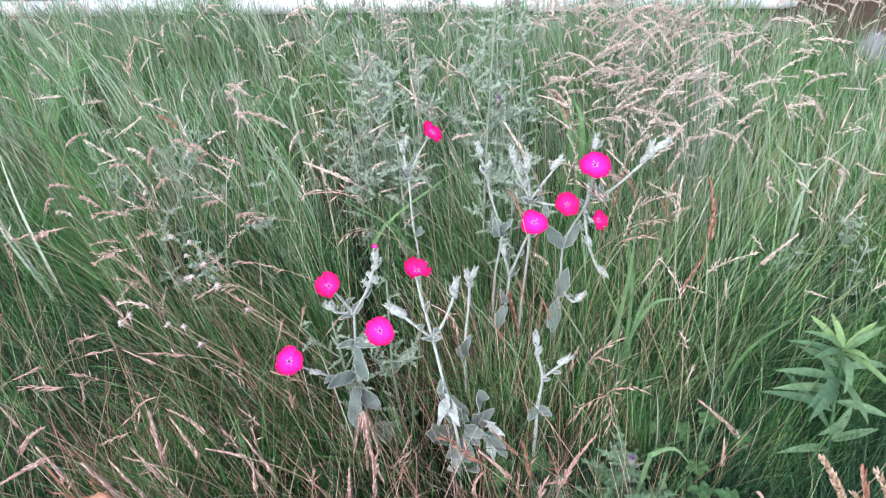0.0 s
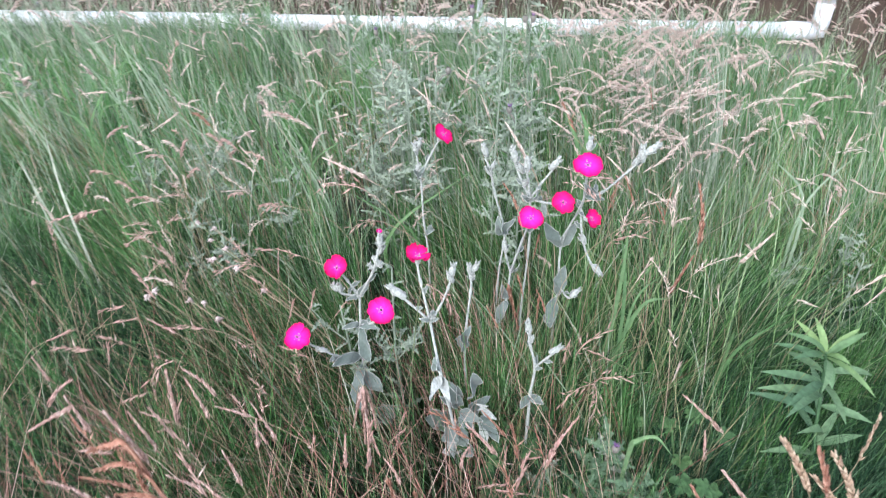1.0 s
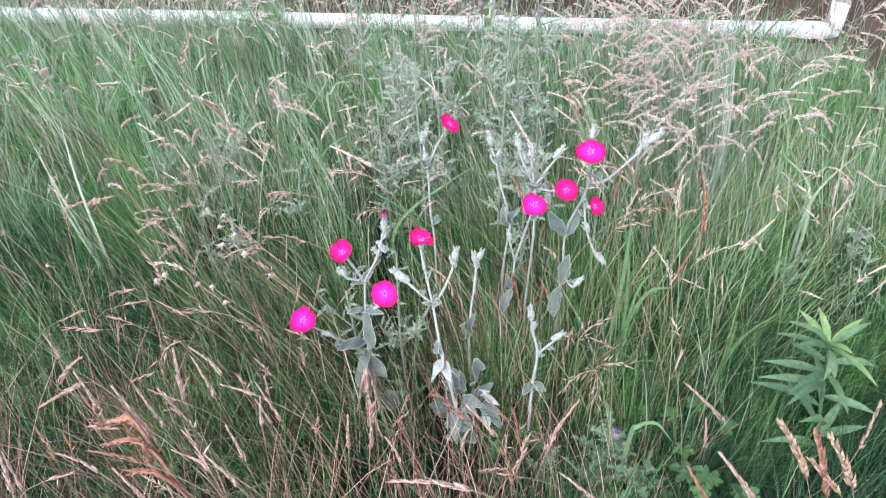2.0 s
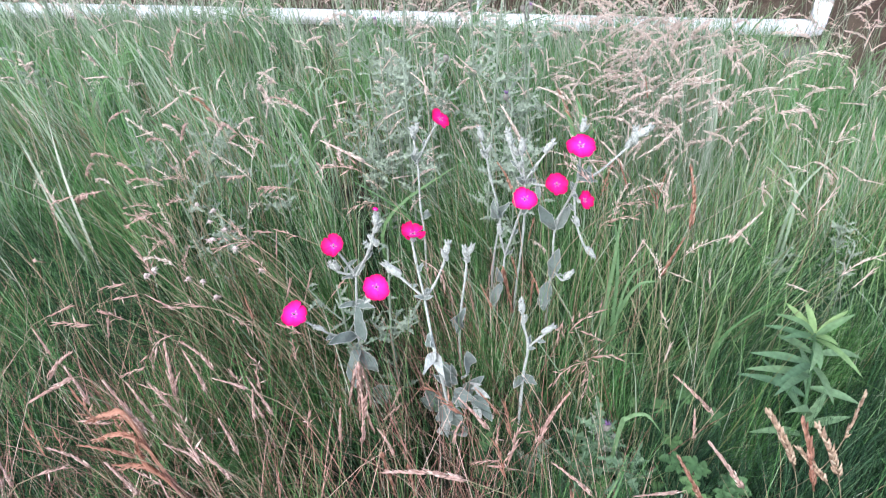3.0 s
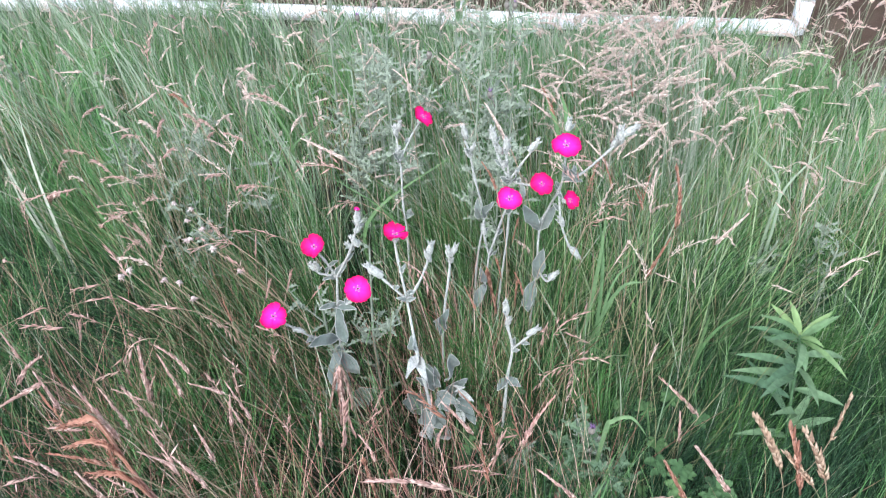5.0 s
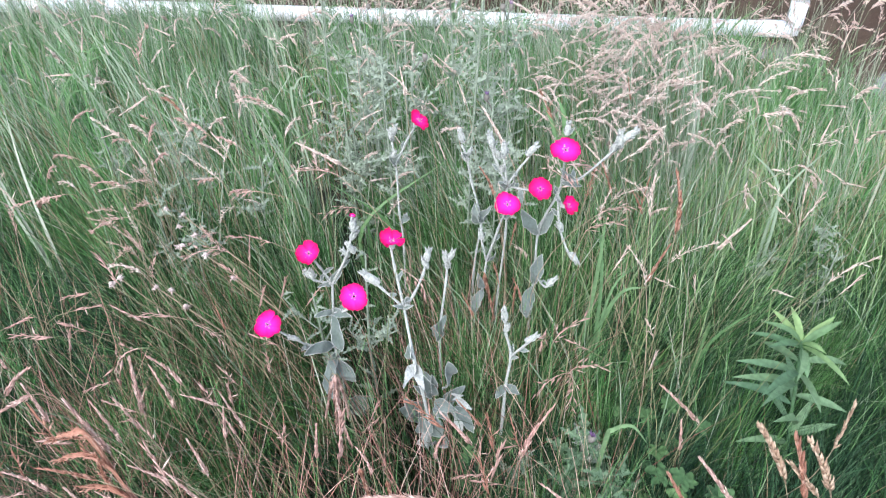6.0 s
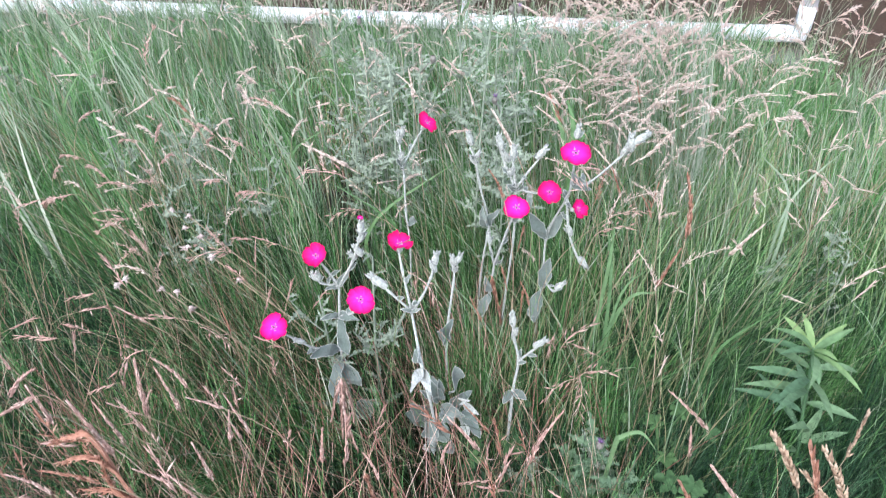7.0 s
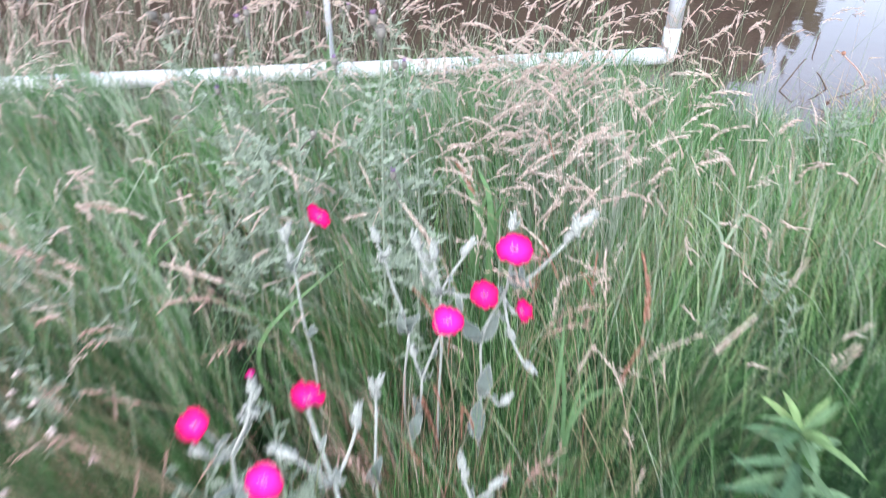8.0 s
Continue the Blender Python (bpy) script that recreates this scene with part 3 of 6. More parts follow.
    # a stem that bears closed buds only
    campion(
        [[(0.024, 0.53, 0.05), (0.027, 0.54, 0.112), (0.025, 0.555, 0.189), (0.03, 0.58, 0.247), (0.03, 0.588, 0.262)]],
        buds=[((0.027, 0.59, 0.28), (-0.2, 0, 1), 1.1), ((0.038, 0.59, 0.283), (0.5, 0, 1), 1.05), ((0.032, 0.582, 0.272), (0.1, -0.5, 1), 1.0)],
        leaves=[((0.025, 0.555, 0.178), (0.02, 0.54, 0.212), 0.019), ((0.025, 0.555, 0.178), (0.032, 0.556, 0.214), 0.019),
                ((0.032, 0.465, 0.185), (0.038, 0.452, 0.243), 0.024), ((0.022, 0.462, 0.178), (0.012, 0.45, 0.224), 0.019), ((0.023, 0.462, 0.182), (0.022, 0.447, 0.228), 0.013), ((0.02, 0.462, 0.18), (0.002, 0.45, 0.206), 0.014),
                ((0.024, 0.465, 0.165), (0.051, 0.447, 0.172), 0.019), ((0.024, 0.47, 0.15), (0.041, 0.452, 0.15), 0.019), ((0.022, 0.472, 0.14), (0.004, 0.455, 0.122), 0.027), ((0.026, 0.472, 0.13), (0.031, 0.455, 0.115), 0.026),
                ((0.014, 0.51, 0.13), (-0.006, 0.5, 0.18), 0.026), ((0.015, 0.51, 0.08), (-0.013, 0.492, 0.135), 0.03), ((0.012, 0.52, 0.07), (-0.022, 0.505, 0.1), 0.03), ((0.018, 0.49, 0.08), (0.004, 0.452, 0.105), 0.032, True), ((0.03, 0.49, 0.08), (0.04, 0.452, 0.1), 0.028), ((0.04, 0.5, 0.11), (0.058, 0.49, 0.165), 0.022),
                ((0.048, 0.458, 0.184), (0.056, 0.44, 0.206), 0.01, True), ((0.048, 0.458, 0.18), (0.066, 0.44, 0.184), 0.011, True), ((0.048, 0.46, 0.165), (0.069, 0.44, 0.145), 0.019), ((0.046, 0.46, 0.16), (0.056, 0.44, 0.14), 0.014, True)],
        label="rose campion with closed buds above a felted leaf rosette")
    # the lone flower further back
    campion(
        [[(-0.035, 0.72, 0.182), (-0.041, 0.725, 0.246), (-0.043, 0.73, 0.297), (-0.045, 0.73, 0.318), (-0.048, 0.73, 0.346)],
         [(-0.045, 0.73, 0.31), (-0.028, 0.722, 0.354), (-0.016, 0.717, 0.378)]],
        flowers=[((-0.012, 0.715, 0.385), (0.56, -0.2, 0.8), 0.9, False, True)],
        buds=[((-0.05, 0.73, 0.364), (-0.15, 0, 1), 1.0), ((-0.043, 0.73, 0.37), (0.2, -0.1, 1), 0.95), ((-0.044, 0.728, 0.335), (0.4, -0.3, 1), 0.8)],
        leaves=[((-0.041, 0.725, 0.225), (-0.03, 0.715, 0.248), 0.014), ((-0.045, 0.73, 0.312), (-0.036, 0.726, 0.334), 0.009), ((-0.045, 0.73, 0.312), (-0.052, 0.722, 0.33), 0.009)],
        label="slender rose campion with a single side-facing flower")
    # forked stem with a wide-open flower
    campion(
        [[(0.066, 0.62, 0.139), (0.074, 0.61, 0.207), (0.077, 0.607, 0.258)],
         [(0.077, 0.607, 0.258), (0.087, 0.58, 0.325), (0.092, 0.556, 0.366)],
         [(0.077, 0.607, 0.258), (0.071, 0.601, 0.285), (0.069, 0.6, 0.295)]],
        flowers=[((0.093, 0.55, 0.377), (0.03, -0.62, 0.75), 0.85, False)],
        buds=[((0.067, 0.6, 0.308), (-0.2, 0, 1), 0.9)],
        leaves=[((0.075, 0.61, 0.21), (0.064, 0.597, 0.18), 0.018), ((0.075, 0.61, 0.212), (0.067, 0.6, 0.244), 0.013), ((0.077, 0.607, 0.258), (0.087, 0.6, 0.277), 0.007), ((0.092, 0.56, 0.352), (0.099, 0.556, 0.366), 0.008)],
        label="rose campion with one wide-open magenta flower")
    # thin stem of buds
    campion(
        [[(0.063, 0.66, 0.194), (0.068, 0.65, 0.267), (0.068, 0.65, 0.291), (0.055, 0.65, 0.341), (0.048, 0.65, 0.375), (0.042, 0.65, 0.39)]],
        buds=[((0.039, 0.65, 0.408), (-0.3, 0, 1), 1.0), ((0.053, 0.648, 0.386), (0.4, -0.2, 1), 0.75), ((0.043, 0.65, 0.378), (-0.6, -0.1, 1), 0.75)],
        leaves=[((0.068, 0.65, 0.283), (0.08, 0.638, 0.315), 0.016), ((0.068, 0.65, 0.283), (0.06, 0.642, 0.317), 0.015), ((0.048, 0.65, 0.37), (0.042, 0.646, 0.382), 0.007)],
        label="rose campion stem with closed woolly buds")
    # spray of buds with one round flower
    campion(
        [[(0.094, 0.62, 0.181), (0.098, 0.62, 0.289), (0.094, 0.6, 0.369)],
         [(0.094, 0.6, 0.369), (0.081, 0.6, 0.397), (0.073, 0.6, 0.418)],
         [(0.094, 0.6, 0.369), (0.09, 0.6, 0.393), (0.088, 0.6, 0.405)],
         [(0.094, 0.6, 0.369), (0.106, 0.6, 0.391), (0.117, 0.6, 0.409)],
         [(0.094, 0.6, 0.369), (0.108, 0.592, 0.37), (0.124, 0.576, 0.378)]],
        flowers=[((0.127, 0.571, 0.384), (0.3, -0.6, 0.7), 0.8, False, True)],
        buds=[((0.071, 0.6, 0.432), (-0.3, 0, 1), 1.05), ((0.078, 0.6, 0.413), (-0.5, -0.2, 1), 0.9), ((0.088, 0.6, 0.42), (0, 0, 1), 1.05), ((0.122, 0.6, 0.42), (0.7, 0, 1), 1.0), ((0.088, 0.596, 0.395), (0.2, -0.5, 1), 0.8)],
        leaves=[((0.094, 0.6, 0.367), (0.1, 0.59, 0.388), 0.008), ((0.094, 0.6, 0.367), (0.083, 0.59, 0.38), 0.008), ((0.108, 0.592, 0.37), (0.111, 0.585, 0.355), 0.009)],
        label="rose campion with a spray of buds and one round flower")
    # the tall one with the largest flower
    campion(
        [[(0.135, 0.6, 0.162), (0.136, 0.605, 0.242), (0.135, 0.607, 0.305), (0.149, 0.59, 0.367), (0.15, 0.58, 0.393), (0.147, 0.562, 0.428)],
         [(0.15, 0.58, 0.39), (0.166, 0.575, 0.395), (0.191, 0.574, 0.424), (0.203, 0.574, 0.44)],
         [(0.149, 0.59, 0.365), (0.153, 0.575, 0.362), (0.155, 0.565, 0.368)],
         [(0.149, 0.59, 0.365), (0.153, 0.573, 0.335), (0.165, 0.57, 0.305), (0.172, 0.57, 0.296)],
         [(0.136, 0.605, 0.242), (0.145, 0.57, 0.252), (0.152, 0.562, 0.266)]],
        flowers=[((0.145, 0.551, 0.442), (0.02, -0.5, 0.88), 0.94, False), ((0.157, 0.56, 0.372), (0.6, -0.45, 0.4), 0.72, True, True)],
        buds=[((0.2, 0.574, 0.452), (-0.2, 0, 1), 1.1), ((0.216, 0.574, 0.454), (0.85, 0, 0.7), 1.1), ((0.198, 0.572, 0.44), (0.2, -0.5, 1), 0.9), ((0.151, 0.57, 0.344), (-0.4, 0, 1), 0.85),
              ((0.178, 0.57, 0.29), (0.7, 0, -0.8), 1.0), ((0.148, 0.572, 0.461), (0.1, 0.2, 1), 0.8), ((0.155, 0.56, 0.274), (0.6, 0, 0.8), 0.9)],
        leaves=[((0.135, 0.607, 0.298), (0.112, 0.597, 0.34), 0.02), ((0.135, 0.607, 0.298), (0.149, 0.6, 0.342), 0.017), ((0.136, 0.605, 0.225), (0.128, 0.572, 0.2), 0.024), ((0.136, 0.605, 0.225), (0.141, 0.598, 0.278), 0.022),
                ((0.135, 0.6, 0.18), (0.124, 0.575, 0.205), 0.022), ((0.15, 0.58, 0.39), (0.163, 0.565, 0.4), 0.012), ((0.15, 0.578, 0.395), (0.144, 0.562, 0.415), 0.01), ((0.15, 0.58, 0.388), (0.17, 0.57, 0.39), 0.01)],
        label="tall rose campion with the largest open magenta flower")
    # low young stem
    campion(
        [[(0.102, 0.47, 0.15), (0.103, 0.48, 0.183), (0.106, 0.487, 0.22), (0.099, 0.485, 0.253), (0.096, 0.482, 0.275)],
         [(0.106, 0.487, 0.22), (0.118, 0.481, 0.242), (0.124, 0.48, 0.25)]],
        buds=[((0.094, 0.48, 0.294), (-0.1, 0, 1), 1.05), ((0.1, 0.483, 0.27), (0.2, -0.3, 1), 0.9), ((0.131, 0.48, 0.26), (0.8, 0, 0.7), 0.95)],
        leaves=[((0.103, 0.48, 0.18), (0.092, 0.465, 0.175), 0.014), ((0.103, 0.48, 0.18), (0.118, 0.47, 0.178), 0.014), ((0.106, 0.487, 0.22), (0.114, 0.48, 0.226), 0.008)],
        label="low rose campion stem with closed buds")


build_campions()


# ---- willow-leaved green plant ----
def build_goldenrod():
    base = Vector((0.436, 0.475, ground_z(0.436, 0.475) - 0.004))
    ob = thing("goldenrod", base, "leafy green goldenrod with long willow-shaped leaves", "plant")
    line = curve_through([(0.0, 0.0, 0.0), Vector((0.436, 0.475, 0.094)) - base, Vector((0.429, 0.49, 0.16)) - base, Vector((0.421, 0.503, 0.229)) - base, Vector((0.417, 0.505, 0.246)) - base], 5)
    g = Geo()
    g.tube(line, [0.0026 - 0.0013 * k / (len(line) - 1) for k in range(len(line))], 7)
    part("stem", g.mesh("stem"), GOLDROD, ob)
    # height up the stem, then the tip of the leaf
    upper = [(0.9, 0.407, 0.53, 0.272), (0.88, 0.394, 0.54, 0.258), (0.9, 0.45, 0.52, 0.268), (0.88, 0.453, 0.51, 0.272), (0.9, 0.367, 0.5, 0.275), (0.8, 0.369, 0.52, 0.24),
             (0.9, 0.431, 0.48, 0.253), (0.9, 0.366, 0.47, 0.268), (0.86, 0.447, 0.45, 0.24), (0.8, 0.388, 0.44, 0.253), (0.78, 0.417, 0.47, 0.227), (0.65, 0.356, 0.5, 0.216)]
    lower = [(0.7, 0.402, 0.55, 0.2), (0.62, 0.348, 0.48, 0.211), (0.65, 0.361, 0.44, 0.229), (0.58, 0.353, 0.42, 0.236), (0.5, 0.349, 0.5, 0.181), (0.65, 0.418, 0.43, 0.22),
             (0.55, 0.474, 0.47, 0.176), (0.68, 0.494, 0.53, 0.187), (0.3, 0.36, 0.45, 0.141), (0.36, 0.479, 0.48, 0.142), (0.42, 0.377, 0.43, 0.2), (0.36, 0.455, 0.5, 0.161), (0.5, 0.44, 0.56, 0.17), (0.4, 0.4, 0.56, 0.15)]
    for k, (up, x, y, z) in enumerate(upper + lower):
        p = line[min(len(line) - 1, round(up * (len(line) - 1)))]
        tip = Vector((x, y, z)) - base
        g = Geo()
        g.leaf(p, p + (tip - p) * 1.04, 0.01 if up < 0.8 else 0.0082, Vector((uni(-0.2, 0.2), -0.35, 1)), uni(0.05, 0.15), 0.3, rows=9, peak=0.42, wave=0.08)
        part("leaf", g.mesh("leaf"), GOLDROD if k < 9 else GOLDROD_OLD, ob)


build_goldenrod()


# ---- seed heads and stalks ----
def head_spike(seed):
    """A narrow, crowded head, 7 cm long, along z."""
    r = random.Random(seed)
    g = Geo()
    bend = r.uniform(0.0, 0.012)
    axis = [Vector((bend * (t / 8) ** 2, 0, 0.07 * t / 8)) for t in range(9)]
    g.tube(axis, [0.0006] * 8 + [0.0003], 4)
    for k in range(104):
        t = r.uniform(0.0, 1.0) ** 0.9
        a = r.uniform(0, 6.28)
        p = Vector((bend * t * t, 0, 0.066 * t))
        w = Vector((math.cos(a), math.sin(a), r.uniform(3.2, 10.0) + 5 * t))
        g.spikelet(p + r.uniform(0.0004, 0.0017) * (1.05 - t) * Vector((math.cos(a), math.sin(a), 0)), w, r.uniform(0.007, 0.014) * (1 - 0.35 * t), r.uniform(0.0011, 0.0019) * (1 - 0.3 * t))
    return g


def head_brome(seed):
    """A loose, nodding head of long spikelets."""
    r = random.Random(seed)
    g = Geo()
    bend = r.uniform(0.025, 0.05)
    axis = [Vector((bend * (t / 8) ** 2, 0, 0.065 * t / 8)) for t in range(9)]
    g.tube(axis, [0.0006] * 8 + [0.0003], 4)
    for k in range(13):
        t = 0.08 + 0.92 * k / 12
        a = r.uniform(-1.4, 1.4) + (3.14 if k % 3 == 0 else 0)
        p = Vector((bend * t * t, 0, 0.065 * t))
        out = Vector((math.cos(a) * 0.9 + 0.4, math.sin(a) * 0.9, r.uniform(0.7, 1.6)))
        foot = p + out.normalized() * r.uniform(0.004, 0.014) * (1 - 0.5 * t)
        g.tube([p, foot], 0.00025, 3)
        g.spikelet(foot, out + Vector((0.5, 0, -0.3)), r.uniform(0.014, 0.023), r.uniform(0.0018, 0.0036))
    return g


def head_nod(seed):
    """A plump, contracted head that arches over."""
    r = random.Random(seed)
    g = Geo()
    bend = r.uniform(0.02, 0.04)
    axis = [Vector((bend * (t / 8) ** 2, 0, 0.07 * t / 8)) for t in range(9)]
    g.tube(axis, [0.0006] * 8 + [0.0003], 4)
    for k in range(64):
        t = r.random()
        a = r.uniform(0, 6.28)
        p = Vector((bend * t * t, 0, 0.066 * t))
        along = Vector((2 * bend * t, 0, 0.07)).normalized()
        out = Vector((math.cos(a), math.sin(a), 0))
        fat = 0.0026 * math.sin(math.pi * (0.12 + 0.8 * t))
        g.spikelet(p + out * fat * r.random(), along * r.uniform(2.4, 5.0) + out, r.uniform(0.006, 0.011), r.uniform(0.0012, 0.0022))
    return g


def head_plume(seed):
    """An airy plume of small spikelets."""
    r = random.Random(seed)
    g = Geo()
    bend = r.uniform(0.015, 0.045)
    axis = [Vector((bend * (t / 8) ** 2, 0, 0.075 * t / 8)) for t in range(9)]
    g.tube(axis, [0.0005] * 8 + [0.0003], 4)
    for k in range(46):
        t = r.random()
        a = r.uniform(0, 6.28)
        p = Vector((bend * t * t, 0, 0.07 * t))
        out = Vector((math.cos(a), math.sin(a), r.uniform(1.0, 2.6))).normalized()
        far = r.uniform(0.001, 0.011) * (1.1 - t)
        g.spikelet(p + out * far, out, r.uniform(0.005, 0.009), r.uniform(0.0012, 0.002))
    return g


def head_flag(seed):
    """A short panicle that arches over, its spikelets hanging to one side."""
    r = random.Random(seed)
    g = Geo()
    bend = r.uniform(0.008, 0.036)
    at = lambda t: Vector((bend * t * t, 0, 0.07 * (t - 0.25 * t * t * t)))
    g.tube([at(t / 8) for t in range(9)], [0.0006] * 8 + [0.0003], 4)
    for k in range(62):
        t = r.uniform(0.05, 1.0)
        way = Vector((r.uniform(0.0, 1.0), r.uniform(-0.5, 0.5), r.uniform(0.1, 1.6))).normalized()
        p = at(t) + way * r.uniform(0.0, 0.006) * (1.05 - t)
        g.spikelet(p, way + Vector((0.35 * t, 0, 0.3 - 0.5 * t)), r.uniform(0.008, 0.014), r.uniform(0.0014, 0.0026))
    return g


def head_wisp(seed):
    """A thin head of a few long, parted spikelets."""
    r = random.Random(seed)
    g = Geo()
    bend = r.uniform(-0.008, 0.01)
    at = lambda t: Vector((bend * t * t, 0, 0.066 * t))
    g.tube([at(t / 6) for t in range(7)], [0.0006] * 6 + [0.0003], 4)
    for k in range(r.randrange(7, 12)):
        t = 0.95 * k / 11 + r.uniform(0, 0.06)
        a = r.uniform(0, 6.28)
        way = Vector((0.25 * math.cos(a), 0.25 * math.sin(a), 1)) if r.random() < 0.8 else Vector((math.cos(a), math.sin(a), 0.8))
        g.spikelet(at(t), way, r.uniform(0.012, 0.024), r.uniform(0.0016, 0.0032))
    return g


def head_ear(seed):
    """A broad, flat ear of plump overlapping spikelets in two rows."""
    r = random.Random(seed)
    g = Geo()
    bend = r.uniform(0.002, 0.008)
    at = lambda t: Vector((bend * t * t, 0, 0.066 * t))
    g.tube([at(t / 6) for t in range(7)], [0.0007] * 6 + [0.0003], 4)
    for k in range(22):
        t = 0.04 + 0.9 * k / 21
        side = 1 if k % 2 else -1
        for j in range(2):
            way = Vector((0.2 * side * (1.1 - 0.6 * t) + r.uniform(-0.08, 0.08), r.uniform(-0.15, 0.15), 1))
            g.spikelet(at(t), way, r.uniform(0.011, 0.017) * (1.05 - 0.35 * t), r.uniform(0.0018, 0.003))
    return g


HEADS = {"ear": [head_ear(s) for s in (21, 22, 23)], "wisp": [head_wisp(s) for s in (16, 17, 18)], "flag": [head_flag(s) for s in (13, 14, 15)], "spike": [head_spike(s) for s in (1, 2, 3)], "brome": [head_brome(s) for s in (4, 5, 6)], "plume": [head_plume(s) for s in (7, 8, 9)], "nod": [head_nod(s) for s in (10, 11, 12)]}
HEAD_MESH = {}
for kind, geos in HEADS.items():
    for k, g in enumerate(geos):
        for mat in (STRAW, RUSSET, BLEACH, CREAMY):
            me = g.mesh("seed_head")
            me.materials.append(mat)
            HEAD_MESH[kind, k, mat.name] = me
LABELS = {"ear": "ripe cream grass stalk with a plump flat ear", "wisp": "thin dry grass stalk with a few parted spikelets", "flag": "dry grass stalk with a short one-sided drooping head", "spike": "dry grass stalk with a narrow tan seed head", "brome": "dry brome stalk with a loose nodding seed head", "plume": "dry grass stalk with an airy pale plume", "nod": "dry grass stalk with a plump nodding pale head"}


def stalk(neck, tip, kind, mat=None, root=None):
    """A flowering grass stalk whose head runs from neck to tip."""
    mat = mat or STRAW
    neck, tip = Vector(neck), Vector(tip)
    way = tip - neck
    if root is None:
        flat = Vector((way.x, way.y, 0))
        x, y = neck.x - 0.9 * flat.x + uni(-0.03, 0.03), neck.y + 0.05 - 0.4 * flat.y + uni(-0.02, 0.03)
        root = Vector((x, y, ground_z(x, y) - 0.003))
    ob = thing("grass_stalk", root, LABELS[kind], "grass", "flowering grass stalks")
    h = (neck - root).length
    mid = neck - way.normalized() * h * 0.4 if way.z > 0 else neck + Vector((-way.x * 0.5, 0.01, 0.012))
    line = []
    for k in range(9):
        t = k / 8
        line.append(((1 - t) ** 2 * root + 2 * t * (1 - t) * mid + t * t * neck) - root)
    g = Geo()
    g.tube(line, [0.00058 - 0.00022 * k / 8 for k in range(9)], 5)
    part("stem", g.mesh("stem"), STEM, ob)
    hd = part("seed_head", HEAD_MESH[kind, rng.randrange(3), mat.name], mat, ob)
    size = max(0.5, way.length / 0.07)
    slim = min(1.15, 1.08 * size ** -0.4)
    hd.matrix_local = align(neck - root, way, size, -1.57 + uni(-0.8, 0.8)) @ Matrix.Diagonal((slim, slim, 1, 1))
    return ob


# neck x, y, z and tip x, y, z of the stalks that stand out
FRONT_LEFT = [(-0.373, 0.36, 0.264, -0.337, 0.36, 0.319), (-0.314, 0.33, 0.267, -0.319, 0.33, 0.32), (-0.252, 0.31, 0.252, -0.271, 0.31, 0.327), (-0.246, 0.32, 0.258, -0.257, 0.32, 0.309),
              (-0.245, 0.36, 0.252, -0.241, 0.36, 0.326), (-0.212, 0.36, 0.259, -0.22, 0.36, 0.311), (-0.247, 0.36, 0.247, -0.241, 0.36, 0.288), (-0.226, 0.24, 0.265, -0.241, 0.24, 0.311),
              (-0.187, 0.28, 0.266, -0.209, 0.28, 0.279), (-0.276, 0.26, 0.271, -0.299, 0.26, 0.305), (-0.318, 0.33, 0.305, -0.376, 0.33, 0.267), (-0.367, 0.37, 0.29, -0.371, 0.37, 0.321), (-0.204, 0.37, 0.281, -0.219, 0.37, 0.326)]
FRONT_MID = [(-0.146, 0.25, 0.281, -0.164, 0.25, 0.321), (-0.152, 0.28, 0.274, -0.158, 0.28, 0.323), (-0.15, 0.32, 0.272, -0.146, 0.32, 0.316), (-0.158, 0.34, 0.291, -0.173, 0.34, 0.298),
             (-0.274, 0.45, 0.283, -0.3, 0.45, 0.301), (-0.074, 0.42, 0.25, -0.091, 0.42, 0.184), (-0.068, 0.4, 0.271, -0.075, 0.4, 0.18), (-0.074, 0.42, 0.25, -0.055, 0.42, 0.195),
             (-0.066, 0.39, 0.282, -0.071, 0.39, 0.18), (-0.082, 0.35, 0.209, -0.079, 0.35, 0.261), (0.05, 0.212, 0.358, -0.006, 0.212, 0.377), (-0.019, 0.3, 0.26, -0.025, 0.3, 0.297)]
FRONT_RIGHT = [(0.031, 0.36, 0.203, 0.032, 0.36, 0.246), (0.066, 0.36, 0.228, 0.037, 0.36, 0.276), (0.324, 0.46, 0.147, 0.276, 0.46, 0.214), (0.288, 0.42, 0.159, 0.28, 0.42, 0.21), (0.148, 0.25, 0.294, 0.12, 0.25, 0.332),
               (0.219, 0.26, 0.293, 0.183, 0.26, 0.282), (0.115, 0.38, 0.18, 0.128, 0.38, 0.265), (0.289, 0.3, 0.246, 0.247, 0.3, 0.309)]
LOOSE = [(-0.219, 0.45, 0.281, -0.19, 0.45, 0.27), (-0.255, 0.4, 0.295, -0.308, 0.4, 0.278), (0.165, 0.45, 0.238, 0.174, 0.45, 0.272), (0.161, 0.43, 0.259, 0.173, 0.43, 0.236), (0.163, 0.44, 0.248, 0.149, 0.44, 0.247),
         (0.187, 0.55, 0.369, 0.213, 0.55, 0.391), (-0.005, 0.42, 0.39, 0.016, 0.42, 0.382), (-0.184, 0.6, 0.348, -0.22, 0.6, 0.35), (-0.094, 0.62, 0.359, -0.131, 0.62, 0.388),
         (-0.073, 0.6, 0.33, -0.092, 0.6, 0.337), (0.201, 0.62, 0.373, 0.18, 0.62, 0.408), (0.178, 0.56, 0.336, 0.188, 0.56, 0.37), (0.164, 0.55, 0.392, 0.148, 0.55, 0.425), (0.146, 0.47, 0.258, 0.151, 0.47, 0.294), (-0.189, 0.5, 0.336, -0.205, 0.5, 0.35)]
